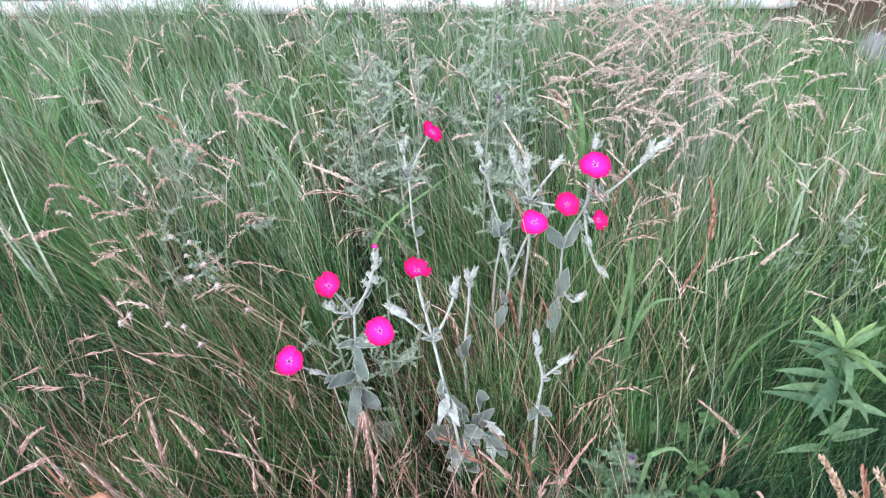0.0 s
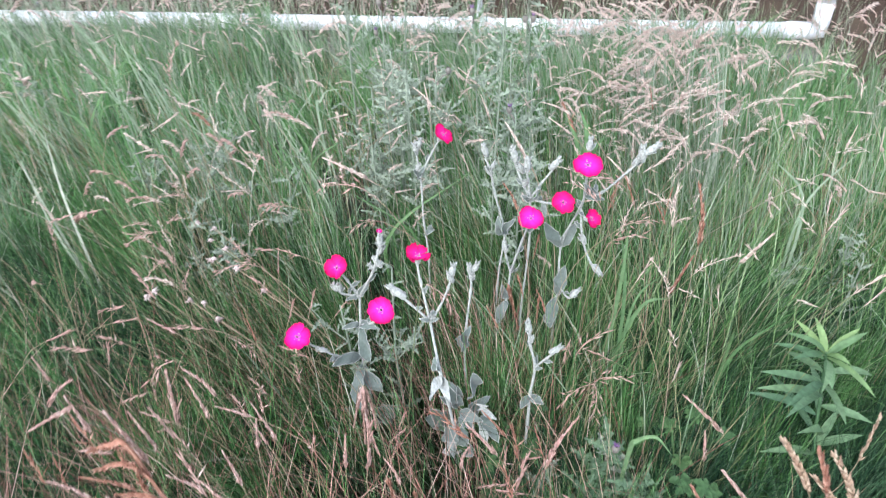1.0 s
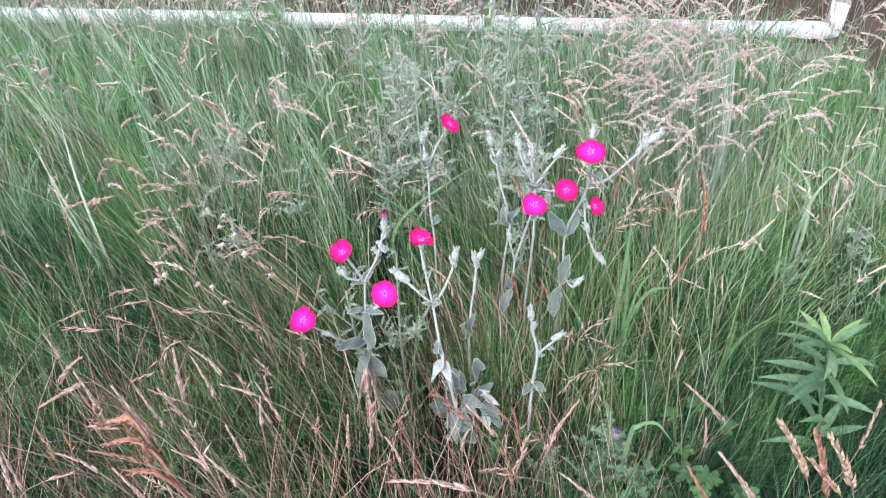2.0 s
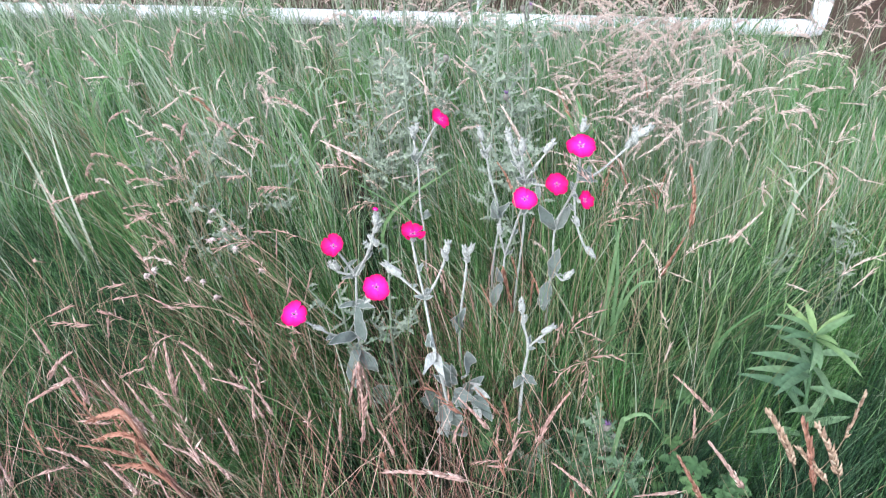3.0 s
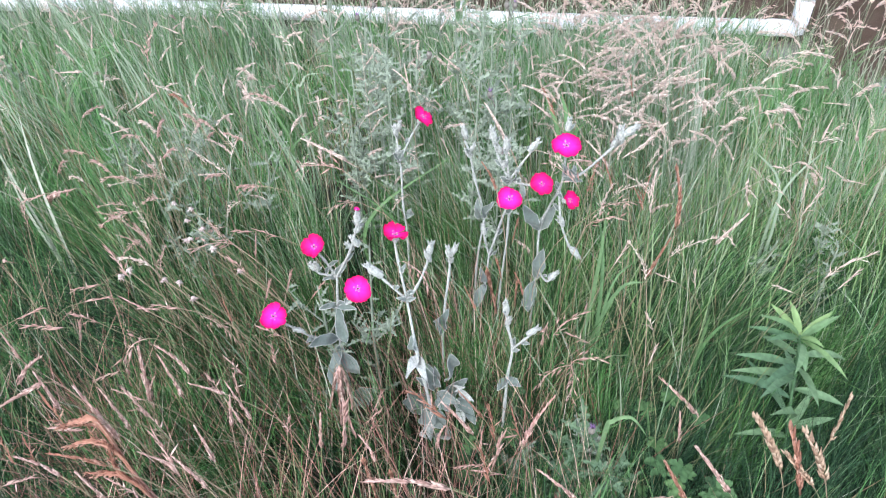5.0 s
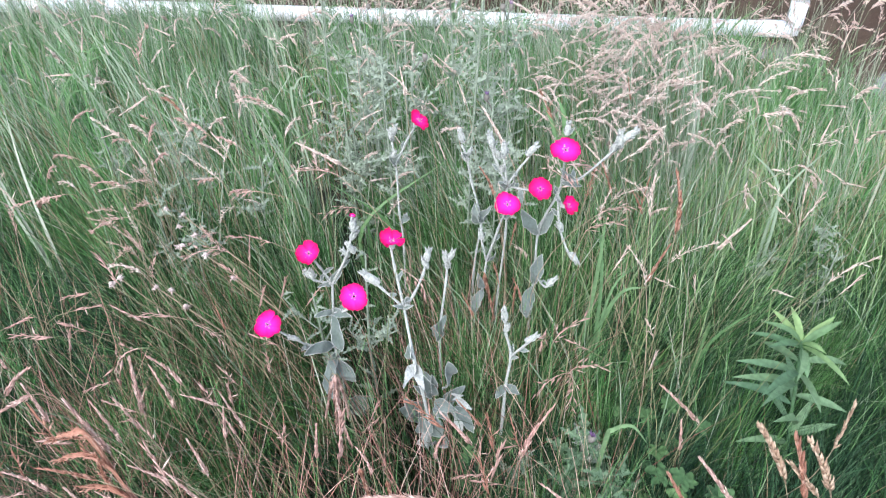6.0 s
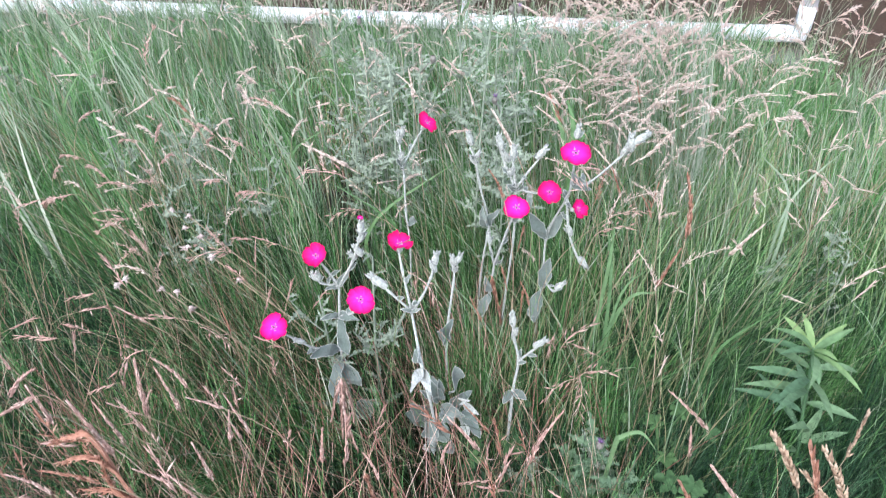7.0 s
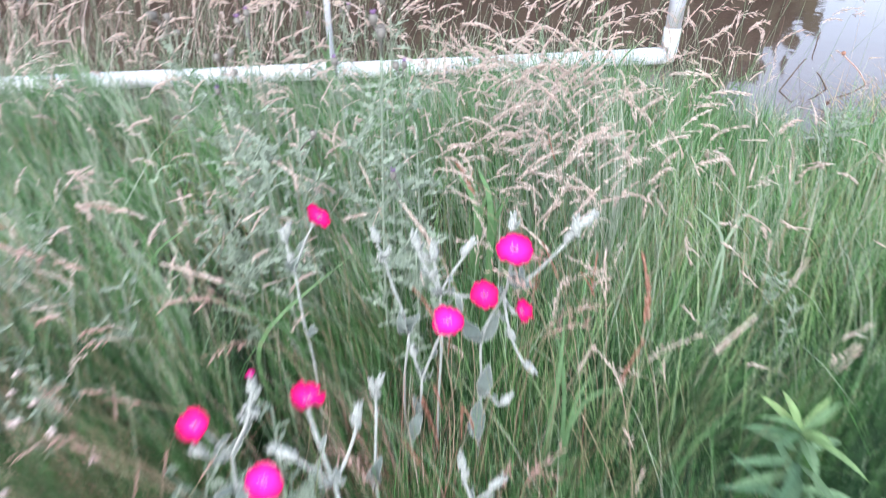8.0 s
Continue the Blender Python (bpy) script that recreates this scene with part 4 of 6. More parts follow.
RUST = [(0.255, 0.29, 0.235, 0.222, 0.29, 0.3), (0.078, 0.52, 0.404, 0.067, 0.52, 0.442), (0.28, 0.576, 0.33, 0.278, 0.576, 0.41), (0.253, 0.55, 0.281, 0.267, 0.55, 0.337), (0.064, 0.5, 0.262, 0.051, 0.5, 0.297), (-0.255, 0.3, 0.29, -0.294, 0.3, 0.287), (-0.24, 0.27, 0.275, -0.285, 0.27, 0.295)]
THIN_LEFT = [(-0.351, 0.493, 0.28, -0.388, 0.493, 0.268), (-0.352, 0.464, 0.28, -0.322, 0.464, 0.288), (-0.328, 0.405, 0.28, -0.32, 0.405, 0.305), (-0.314, 0.308, 0.27, -0.278, 0.308, 0.27), (-0.297, 0.23, 0.3, -0.276, 0.23, 0.31), (-0.239, 0.345, 0.27, -0.265, 0.345, 0.282), (-0.261, 0.483, 0.26, -0.293, 0.483, 0.263), (-0.355, 0.424, 0.28, -0.403, 0.424, 0.28), (-0.409, 0.433, 0.28, -0.372, 0.433, 0.298), (-0.17, 0.409, 0.24, -0.179, 0.409, 0.255), (-0.176, 0.4, 0.22, -0.176, 0.4, 0.244), (-0.19, 0.391, 0.23, -0.195, 0.391, 0.249), (-0.149, 0.445, 0.22, -0.15, 0.445, 0.244), (-0.121, 0.369, 0.2, -0.118, 0.369, 0.222), (-0.198, 0.535, 0.27, -0.211, 0.535, 0.288)]
THIN_MID = [(-0.171, 0.503, 0.26, -0.162, 0.503, 0.285), (-0.151, 0.52, 0.26, -0.142, 0.52, 0.287), (-0.124, 0.52, 0.25, -0.112, 0.52, 0.268), (-0.14, 0.457, 0.25, -0.163, 0.457, 0.263), (-0.062, 0.354, 0.2, -0.051, 0.354, 0.279), (-0.039, 0.405, 0.2, -0.027, 0.405, 0.231), (-0.03, 0.41, 0.2, -0.042, 0.41, 0.183), (-0.166, 0.568, 0.3, -0.196, 0.568, 0.31), (0.145, 0.512, 0.24, 0.138, 0.512, 0.199), (0.193, 0.502, 0.22, 0.174, 0.502, 0.231), (0.085, 0.342, 0.2, 0.094, 0.342, 0.262), (0.075, 0.378, 0.18, 0.075, 0.378, 0.202), (0.079, 0.37, 0.17, 0.063, 0.37, 0.165), (0.098, 0.359, 0.17, 0.082, 0.359, 0.173)]
RUST_MID = [(0.084, 0.576, 0.28, 0.095, 0.576, 0.243), (0.111, 0.572, 0.25, 0.11, 0.572, 0.207), (0.117, 0.544, 0.25, 0.112, 0.544, 0.277), (0.074, 0.581, 0.26, 0.092, 0.581, 0.187), (-0.202, 0.476, 0.25, -0.206, 0.476, 0.284), (-0.038, 0.334, 0.22, -0.025, 0.334, 0.147), (-0.011, 0.322, 0.22, -0.004, 0.322, 0.167)]
THIN_RIGHT = [(0.395, 0.673, 0.24, 0.37, 0.673, 0.267), (0.333, 0.606, 0.22, 0.326, 0.606, 0.247), (0.313, 0.617, 0.22, 0.291, 0.617, 0.232), (0.453, 0.609, 0.22, 0.423, 0.609, 0.231), (0.479, 0.764, 0.3, 0.45, 0.764, 0.311), (0.449, 0.705, 0.3, 0.42, 0.705, 0.327), (0.44, 0.649, 0.3, 0.414, 0.649, 0.326), (0.45, 0.661, 0.32, 0.447, 0.661, 0.338), (0.404, 0.567, 0.36, 0.418, 0.567, 0.398), (0.414, 0.5, 0.33, 0.431, 0.5, 0.355), (0.444, 0.52, 0.3, 0.454, 0.52, 0.317), (0.455, 0.54, 0.32, 0.463, 0.54, 0.325), (0.522, 0.72, 0.32, 0.5, 0.72, 0.332), (0.268, 0.526, 0.22, 0.255, 0.526, 0.252), (0.26, 0.493, 0.2, 0.264, 0.493, 0.227)]
UPPER = [(-0.219, 0.791, 0.36, -0.247, 0.791, 0.392), (-0.248, 0.732, 0.33, -0.264, 0.732, 0.344), (-0.31, 0.748, 0.34, -0.32, 0.748, 0.364), (-0.286, 0.738, 0.34, -0.298, 0.738, 0.356), (-0.387, 0.736, 0.33, -0.414, 0.736, 0.338), (-0.367, 0.73, 0.33, -0.361, 0.73, 0.363), (-0.35, 0.696, 0.32, -0.327, 0.696, 0.351), (-0.397, 0.656, 0.32, -0.411, 0.656, 0.346), (-0.374, 0.657, 0.31, -0.396, 0.657, 0.332), (-0.437, 0.635, 0.31, -0.501, 0.635, 0.295), (-0.452, 0.703, 0.32, -0.466, 0.703, 0.326), (-0.463, 0.647, 0.32, -0.456, 0.647, 0.338), (-0.22, 0.676, 0.3, -0.253, 0.676, 0.304), (-0.493, 0.778, 0.33, -0.483, 0.778, 0.348)]
UPPER_MID = [(-0.235, 1.181, 0.3, -0.219, 1.181, 0.313), (-0.027, 0.703, 0.42, -0.031, 0.703, 0.459), (-0.03, 0.764, 0.4, -0.042, 0.764, 0.419), (-0.093, 0.759, 0.36, -0.066, 0.759, 0.377), (-0.124, 0.693, 0.34, -0.096, 0.693, 0.325), (-0.104, 0.68, 0.34, -0.158, 0.68, 0.37), (0.044, 0.774, 0.38, 0.037, 0.774, 0.402), (0.139, 0.656, 0.42, 0.112, 0.656, 0.442), (0.142, 0.706, 0.42, 0.109, 0.706, 0.443), (0.082, 0.623, 0.42, 0.063, 0.623, 0.451), (0.094, 0.613, 0.4, 0.066, 0.613, 0.455), (-0.255, 1.091, 0.33, -0.267, 1.091, 0.354), (-0.479, 1.113, 0.33, -0.507, 1.113, 0.344)]
PLUMES = [(-0.483, 0.983, 0.33, -0.469, 0.983, 0.404), (-0.376, 0.632, 0.29, -0.399, 0.632, 0.297), (-0.364, 0.62, 0.29, -0.426, 0.62, 0.274), (-0.363, 0.604, 0.28, -0.384, 0.604, 0.308), (-0.337, 0.576, 0.28, -0.369, 0.576, 0.266), (-0.346, 0.673, 0.3, -0.349, 0.673, 0.333), (-0.351, 0.686, 0.3, -0.379, 0.686, 0.307), (-0.329, 0.568, 0.27, -0.34, 0.568, 0.294), (-0.303, 0.539, 0.26, -0.302, 0.539, 0.293)]
CREAM = [(0.33, 0.31, 0.265, 0.294, 0.31, 0.344), (0.363, 0.3, 0.267, 0.33, 0.3, 0.342), (0.356, 0.3, 0.26, 0.318, 0.3, 0.31), (0.41, 0.38, 0.222, 0.41, 0.38, 0.285)]
for rows, kind, mat in (([(0.347, 0.3, 0.25, 0.313, 0.3, 0.354)], "ear", RUSSET), (CREAM, "ear", CREAMY), (FRONT_LEFT, "spike", STRAW), (FRONT_MID, "spike", STRAW), (FRONT_RIGHT, "spike", STRAW), (LOOSE, "brome", STRAW), (RUST, "spike", RUSSET), (THIN_LEFT, "wisp", STRAW), (THIN_MID, "wisp", STRAW), (RUST_MID, "spike", RUSSET), (THIN_RIGHT, "wisp", BLEACH), (UPPER, "flag", STRAW), (UPPER_MID, "spike", BLEACH), (PLUMES, "plume", STRAW)):
    for r in rows:
        stalk(r[:3], r[3:], kind, mat)


def in_plot(x, y, margin=0.1):
    """The wedge of meadow between the path and the pond that is grown in full."""
    return abs(x - 0.05 * y) < 0.34 + 0.72 * y + margin


def random_stalk(x, y, high, lean, heading, length):
    """The neck and tip of a stalk rooted at x, y."""
    z = ground_z(x, y)
    d = Vector((math.cos(heading), math.sin(heading), 0))
    if lean >= 1:
        # nodding: the head arches over and hangs
        neck = Vector((x, y, z + high)) + d * 0.12 * high
        return neck, neck + (d - UP * (lean - 1)).normalized() * length
    neck = Vector((x, y, z + high)) + d * lean * high
    tip = neck + (d * (0.25 + lean * 1.3) + UP * (1.0 - 1.1 * lean)).normalized() * length
    return neck, tip


# scattered single stalks among the campions and in the foreground
for k in range(64):
    while True:
        x, y = uni(-0.75, 0.85), uni(0.34, 1.0)
        if in_plot(x, y) and not (-0.12 < x < 0.2 and y < 0.62) and not (0.2 < x < 0.62 and y < 0.75):
            break
    neck, tip = random_stalk(x, y, uni(0.2, 0.29) if y < 0.6 else uni(0.22, 0.34), uni(0.05, 0.35) if k % 5 < 3 else 1 + uni(0.0, 0.7), rng.gauss(2.8, 0.6) if x < 0.1 else rng.gauss(1.2, 1.0), uni(0.022, 0.045))
    kind = rng.choice(("wisp", "wisp", "spike", "plume") if y < 0.6 else ("spike", "flag", "wisp", "flag", "nod", "plume"))
    stalk(neck, tip, kind, RUSSET if rng.random() < 0.08 else BLEACH if y > 0.6 else STRAW, Vector((x, y, ground_z(x, y) - 0.003)))


for k in range(30):
    x, y = uni(-0.48, -0.02) if k % 4 else uni(-0.02, 0.16), uni(0.2, 0.4)
    neck, tip = random_stalk(x, y, uni(0.15, 0.23), uni(0.1, 0.4), rng.gauss(2.7, 0.5), uni(0.03, 0.06))
    stalk(neck, tip, rng.choice(("spike", "wisp", "wisp")), RUSSET if k % 4 == 0 or x < -0.25 and k % 2 else STRAW, Vector((x, y, ground_z(x, y) - 0.003)))


for k in range(20):
    # drooping pink-tan bunches behind the daisies
    x, y = rng.gauss(-0.3, 0.08), rng.gauss(0.68, 0.08)
    neck, tip = random_stalk(x, y, uni(0.2, 0.29), uni(0.1, 0.5) if k % 3 else 1 + uni(0, 0.5), rng.gauss(2.6, 0.6), uni(0.025, 0.045))
    stalk(neck, tip, rng.choice(("flag", "wisp", "plume")), BLEACH if k % 3 else STRAW, Vector((x, y, ground_z(x, y) - 0.003)))
for k in range(24):
    # a loose stand beside the taller campions
    x, y = rng.gauss(0.24, 0.06), rng.gauss(0.64, 0.07)
    neck, tip = random_stalk(x, y, uni(0.24, 0.36), uni(0.05, 0.35), rng.gauss(1.5, 1.4), uni(0.03, 0.05))
    stalk(neck, tip, rng.choice(("spike", "plume", "wisp")), BLEACH if k % 4 else RUSSET, Vector((x, y, ground_z(x, y) - 0.003)))


def stalk_stuff(name, label, spots, mat, kinds, category="grass"):
    """Many stalks in one mesh, for those too far or too many to tell apart."""
    stems, heads = Geo(), Geo()
    for x, y, high, lean, heading, length in spots:
        neck, tip = random_stalk(x, y, high, lean, heading, length)
        root = Vector((x, y, ground_z(x, y) - 0.01))
        way = (tip - neck).normalized()
        mid = (root + neck) / 2 + Vector((0, 0, 0.12 * high))
        line = [(1 - t) ** 2 * root + 2 * t * (1 - t) * mid + t * t * neck for t in (0, 0.25, 0.5, 0.75, 1)]
        stems.tube(line, [0.0007, 0.0007, 0.0006, 0.0005, 0.0005], 3)
        g = HEADS[rng.choice(kinds)][rng.randrange(3)]
        heads.add(g.v, g.f, align(neck, way, length / 0.07, -1.57 + uni(-0.9, 0.9)) @ Matrix.Diagonal((1.15, 1.15, 1, 1)))
    ob = new(name, heads.mesh(name))
    ob.data.materials.append(mat)
    tagged(ob, label, category, kind="stuff")
    st = new(name + "_stems", stems.mesh(name + "_stems"))
    st.data.materials.append(TALL_GRASS)
    tagged(st, "thin pale stems under " + label, category, kind="stuff")


spots = []
for k in range(46):
    # small bunches of stalks that lean one way
    while True:
        x, y = uni(-1.1, 0.9), uni(0.7, 1.6)
        if in_plot(x, y) and y < shore(x) - 0.2:
            break
    to, high = rng.gauss(2.2, 1.2), uni(0.22, 0.33)
    for j in range(rng.randrange(3, 8)):
        spots.append((x + rng.gauss(0, 0.02), y + rng.gauss(0, 0.02), high * uni(0.85, 1.1), 1 + uni(-0.2, 0.5) if rng.random() < 0.6 else uni(0.1, 0.35), to + rng.gauss(0, 0.35), uni(0.026, 0.046)))
for k in range(380):
    x, y = uni(-1.6, 1.8), uni(0.7, 1.85)
    if in_plot(x, y, 0.3) and y < shore(x) - 0.15 and (x < 0.65 or k % 2):
        spots.append((x, y, uni(0.17, 0.33), 1 + uni(-0.2, 0.8) if k % 2 else uni(0.05, 0.3), rng.gauss(-0.1, 0.7) if k % 2 else rng.gauss(2.9, 0.7), uni(0.02, 0.042)))
for k in range(170):
    # a haze of small heads among the tall thistles
    spots.append((rng.gauss(0.06, 0.17), uni(0.8, 1.55), uni(0.24, 0.4), 1 + uni(-0.2, 0.6) if k % 2 else uni(0.1, 0.4), rng.gauss(2.4, 1.2), uni(0.022, 0.042)))
for k in range(46):
    # thinner on the far side of the drift
    x, y = uni(0.2, 0.75), uni(0.78, 1.3)
    spots.append((x, y, uni(0.2, 0.33), uni(0.1, 0.5) if k % 2 else 1 + uni(-0.2, 0.5), rng.gauss(2.3, 1.3), uni(0.025, 0.05)))
for k in range(34):
    # a pink-tan bunch round the elbow
    spots.append((rng.gauss(1.07, 0.06), uni(1.85, 2.16), uni(0.12, 0.27), uni(0.1, 0.5), rng.gauss(2.2, 0.9), uni(0.04, 0.07)))
for k in range(300):
    x = uni(-1.9, 1.0)
    spots.append((x, uni(1.5, 2.08), uni(0.18, 0.4), uni(0.1, 0.5), rng.gauss(0.4, 1.0), uni(0.05, 0.08)))
drift = []
while len(drift) < 235:
    # the pale drift: a fountain of stalks whose heads arch over, most of them to one side
    x, y = rng.gauss(0.38, 0.065), rng.gauss(0.99, 0.15)
    if 0.8 < y < 1.5 and x < 0.5:
        k = len(drift)
        drift.append((x, y, uni(0.25, 0.4), 1 + uni(-0.1, 0.9) if k % 3 else uni(0.2, 0.5), rng.gauss(2.8, 0.35) if k % 7 else rng.gauss(-0.2, 0.5), uni(0.034, 0.056)))
stalk_stuff("pale_drift", "cream and pink seed heads arching over in one drift", drift, BLEACH, ("nod", "nod", "plume", "flag"))
stalk_stuff("meadow_heads", "tan and pale drifts of dry seed heads above green grass", spots, BLEACH, ("nod", "flag", "flag", "brome", "plume", "spike", "spike"))
spots = []
while len(spots) < 170:
    x, y = uni(-3.0, 3.0), uni(-1.8, 1.9)
    if y < shore(x) - 0.15 and not in_plot(x, y, 0.12) and math.hypot(x, y) > 0.5:
        spots.append((x, y, uni(0.17, 0.33), uni(0.05, 0.6), rng.gauss(2.6, 0.9), uni(0.03, 0.06)))
stalk_stuff("outlying_heads", "tan dry seed heads of the meadow all round", spots, BLEACH, ("nod", "flag", "brome", "spike"))
spots = []
for k in range(200):
    # dry margin behind the pipe, thick towards one side
    x = 0.15 - abs(rng.gauss(0, 0.85))
    y = uni(2.25, 2.75)
    spots.append((x, y, uni(0.28, 0.55), uni(0.1, 0.5), rng.gauss(0.3, 0.8), uni(0.06, 0.11)))
for k in range(46):
    x = uni(0.1, 1.5)
    spots.append((x, uni(2.24, 2.4) if x < 1.15 else uni(1.7, 2.3), uni(0.2, 0.42), uni(0.1, 0.6), rng.gauss(0.2, 0.8), uni(0.05, 0.1)))
stalk_stuff("margin_heads", "dry tan grasses standing in the pond's margin", spots, BLEACH, ("plume", "nod", "nod", "brome"))


# ---- thistles ----
def thistle(base, top, leaves, heads, big=1.0, label="grey-green thistle with spiny lobed leaves"):
    leaf_mat = THISTLE_GREEN if big > 1.4 else THISTLE
    bx, by = base
    root = Vector((bx, by, ground_z(bx, by) - 0.004))
    ob = thing("thistle", root, label, "thistle", "thistles")
    tip = Vector(top) - root
    line = curve_through([(0, 0, 0), tip * 0.5 + Vector((uni(-0.01, 0.01), uni(-0.01, 0.01), 0)), tip], 6)
    g = Geo()
    g.tube(line, [0.0022 - 0.0012 * k / (len(line) - 1) for k in range(len(line))], 6)
    part("stem", g.mesh("stem"), leaf_mat, ob)
    twigs = [line, line]
    if tip.z > 0.2:
        for k in range(4):
            p = line[round(uni(0.4, 0.85) * (len(line) - 1))]
            a = 2.4 * k + uni(0, 1)
            d = Vector((math.cos(a), math.sin(a), uni(0.6, 1.3))) * uni(0.025, 0.055)
            twig = curve_through([p, p + d * 0.5 + Vector((0, 0, -0.004)), p + d], 5)
            twigs.append(twig)
            g = Geo()
            g.tube(twig, [0.0011 - 0.0004 * j / (len(twig) - 1) for j in range(len(twig))], 5)
            part("branch", g.mesh("branch"), leaf_mat, ob)
    for k in range(int(leaves * (3.4 if tip.z > 0.3 else 2.4))):
        path = twigs[k % len(twigs)]
        t = uni(0.15, 1.0)
        p = path[round(t * (len(path) - 1))]
        a = 2.4 * k + uni(-0.6, 0.6)
        length = big * uni(0.016, 0.042) * (1.15 - 0.5 * t)
        way = Vector((math.cos(a), math.sin(a), uni(-0.1, 0.9))).normalized() * length
        g = Geo()
        g.leaf(p, p + way, length * uni(0.24, 0.38), UP + Vector((uni(-0.5, 0.5), uni(-0.8, 0.2), 0)), uni(-0.05, 0.14), 0.4, rows=10, peak=0.45, wave=0.5, teeth=0.25)
        part("leaf", g.mesh("leaf", flat=True), leaf_mat, ob)
    for k in range(heads):
        a = uni(0, 6.28)
        p = tip + Vector((math.cos(a), math.sin(a), 0.4)) * uni(0.004, 0.022)
        g = Geo()
        g.tube([tip * 0.97, p * 0.6 + tip * 0.4, p], 0.0009, 5)
        n, rows = 10, []
        for j in range(6):
            s = j / 5
            w = 0.0042 * math.sin(0.35 + 2.2 * s) ** 0.8 * uni(0.9, 1.1)
            rows.append([p + Vector((w * math.cos(6.2832 * i / n), w * math.sin(6.2832 * i / n), 0.0105 * s)) for i in range(n + 1)])
        g.sheet(rows)
        hd = part("flower_head", g.mesh("flower_head"), HUSK, ob, "small purple-brown thistle head")
        if rng.random() < 0.6:
            g = Geo()
            for j in range(22):
                b = uni(0, 6.28)
                g.spikelet(p + Vector((0, 0, 0.009)), Vector((math.cos(b), math.sin(b), uni(0.7, 3))), uni(0.005, 0.008), 0.0008, 3)
            tagged(part("floret_tuft", g.mesh("floret_tuft"), PURPLE, hd), kind="stuff")


# tall ones behind the campions: foot, top, leaves, heads, size
TALL_THISTLES = [((0.055, 0.775), (0.06, 0.74, 0.55), 19, 3, 0.85), ((0.03, 0.96), (0.015, 0.935, 0.46), 20, 1, 0.95), ((-0.06, 0.82), (-0.068, 0.8, 0.42), 13, 0),
                 ((-0.11, 0.88), (-0.124, 0.85, 0.385), 14, 0), ((0.08, 0.74), (0.085, 0.722, 0.33), 18, 0), ((0.06, 0.84), (0.08, 0.82, 0.36), 16, 1),
                 ((-0.03, 0.9), (-0.035, 0.88, 0.39), 16, 1), ((-0.05, 0.55), (-0.055, 0.53, 0.32), 20, 0, 0.75), ((-0.18, 1.03), (-0.183, 1.0, 0.5), 8, 3),
                 ((-0.12, 0.98), (-0.12, 0.95, 0.46), 8, 2), ((-0.09, 1.03), (-0.09, 1.0, 0.49), 12, 2), ((-0.14, 1.12), (-0.145, 1.1, 0.36), 14, 1),
                 ((0.1, 1.05), (0.1, 1.02, 0.42), 10, 2), ((-0.1, 0.94), (-0.105, 0.92, 0.41), 14, 0), ((-0.12, 0.86), (-0.13, 0.84, 0.36), 14, 0),
                 ((-0.05, 0.95), (-0.05, 0.93, 0.42), 12, 0), ((0.06, 0.9), (0.07, 0.88, 0.44), 14, 0), ((0.09, 0.86), (0.1, 0.84, 0.42), 14, 0)]
# towards the pond
POND_THISTLES = [((0.11, 1.32), (0.107, 1.3, 0.43), 12, 2), ((-0.16, 1.33), (-0.17, 1.3, 0.32), 10, 1), ((-0.27, 1.48), (-0.278, 1.45, 0.35), 9, 1),
                 ((-0.13, 1.53), (-0.144, 1.5, 0.32), 9, 1), ((0.9, 1.2), (0.92, 1.2, 0.24), 16, 0), ((-1.3, 1.92), (-1.3, 1.9, 0.14), 8, 2),
                 ((-1.38, 1.93), (-1.385, 1.9, 0.13), 8, 2), ((-0.8, 1.9), (-0.8, 1.88, 0.2), 8, 2), ((-0.05, 1.72), (-0.05, 1.7, 0.3), 10, 2),
                 ((0.03, 1.6), (0.03, 1.58, 0.34), 10, 2)]
# low ones on either hand
LOW_THISTLES = [((0.5, 0.78), (0.49, 0.76, 0.19), 16, 0, 0.85), ((0.56, 0.8), (0.56, 0.78, 0.205), 15, 0, 0.85), ((0.56, 0.73), (0.552, 0.72, 0.21), 14, 0, 0.7),
                ((0.19, 0.45), (0.189, 0.436, 0.15), 12, 0), ((0.2, 0.42), (0.19, 0.42, 0.17), 14, 1, 1.6), ((0.18, 0.4), (0.168, 0.39, 0.13), 13, 0, 1.7),
                ((0.215, 0.4), (0.212, 0.39, 0.16), 14, 0, 1.6), ((0.15, 0.39), (0.148, 0.38, 0.1), 10, 0, 1.6), ((0.26, 0.36), (0.262, 0.35, 0.16), 8, 0),
                ((0.12, 0.44), (0.12, 0.43, 0.12), 10, 0)]
GREY_THISTLES = [((-0.37, 0.72), (-0.375, 0.7, 0.27), 16, 0), ((-0.31, 0.68), (-0.3, 0.66, 0.26), 14, 0), ((-0.11, 0.53), (-0.115, 0.52, 0.27), 16, 0, 0.7),
                 ((-0.44, 1.02), (-0.435, 1.0, 0.25), 14, 0), ((-0.42, 0.92), (-0.426, 0.9, 0.25), 16, 0), ((-0.35, 0.87), (-0.357, 0.85, 0.24), 15, 0),
                 ((-0.9, 1.22), (-0.905, 1.2, 0.26), 14, 0, 1.1), ((-0.96, 1.27), (-0.965, 1.25, 0.25), 12, 0, 1.1), ((-0.52, 0.91), (-0.527, 0.895, 0.26), 14, 0),
                 ((-0.54, 0.97), (-0.53, 0.95, 0.2), 12, 0), ((-0.25, 0.82), (-0.247, 0.8, 0.26), 13, 0)]
for row in TALL_THISTLES + POND_THISTLES + LOW_THISTLES + GREY_THISTLES:
    thistle(*row)


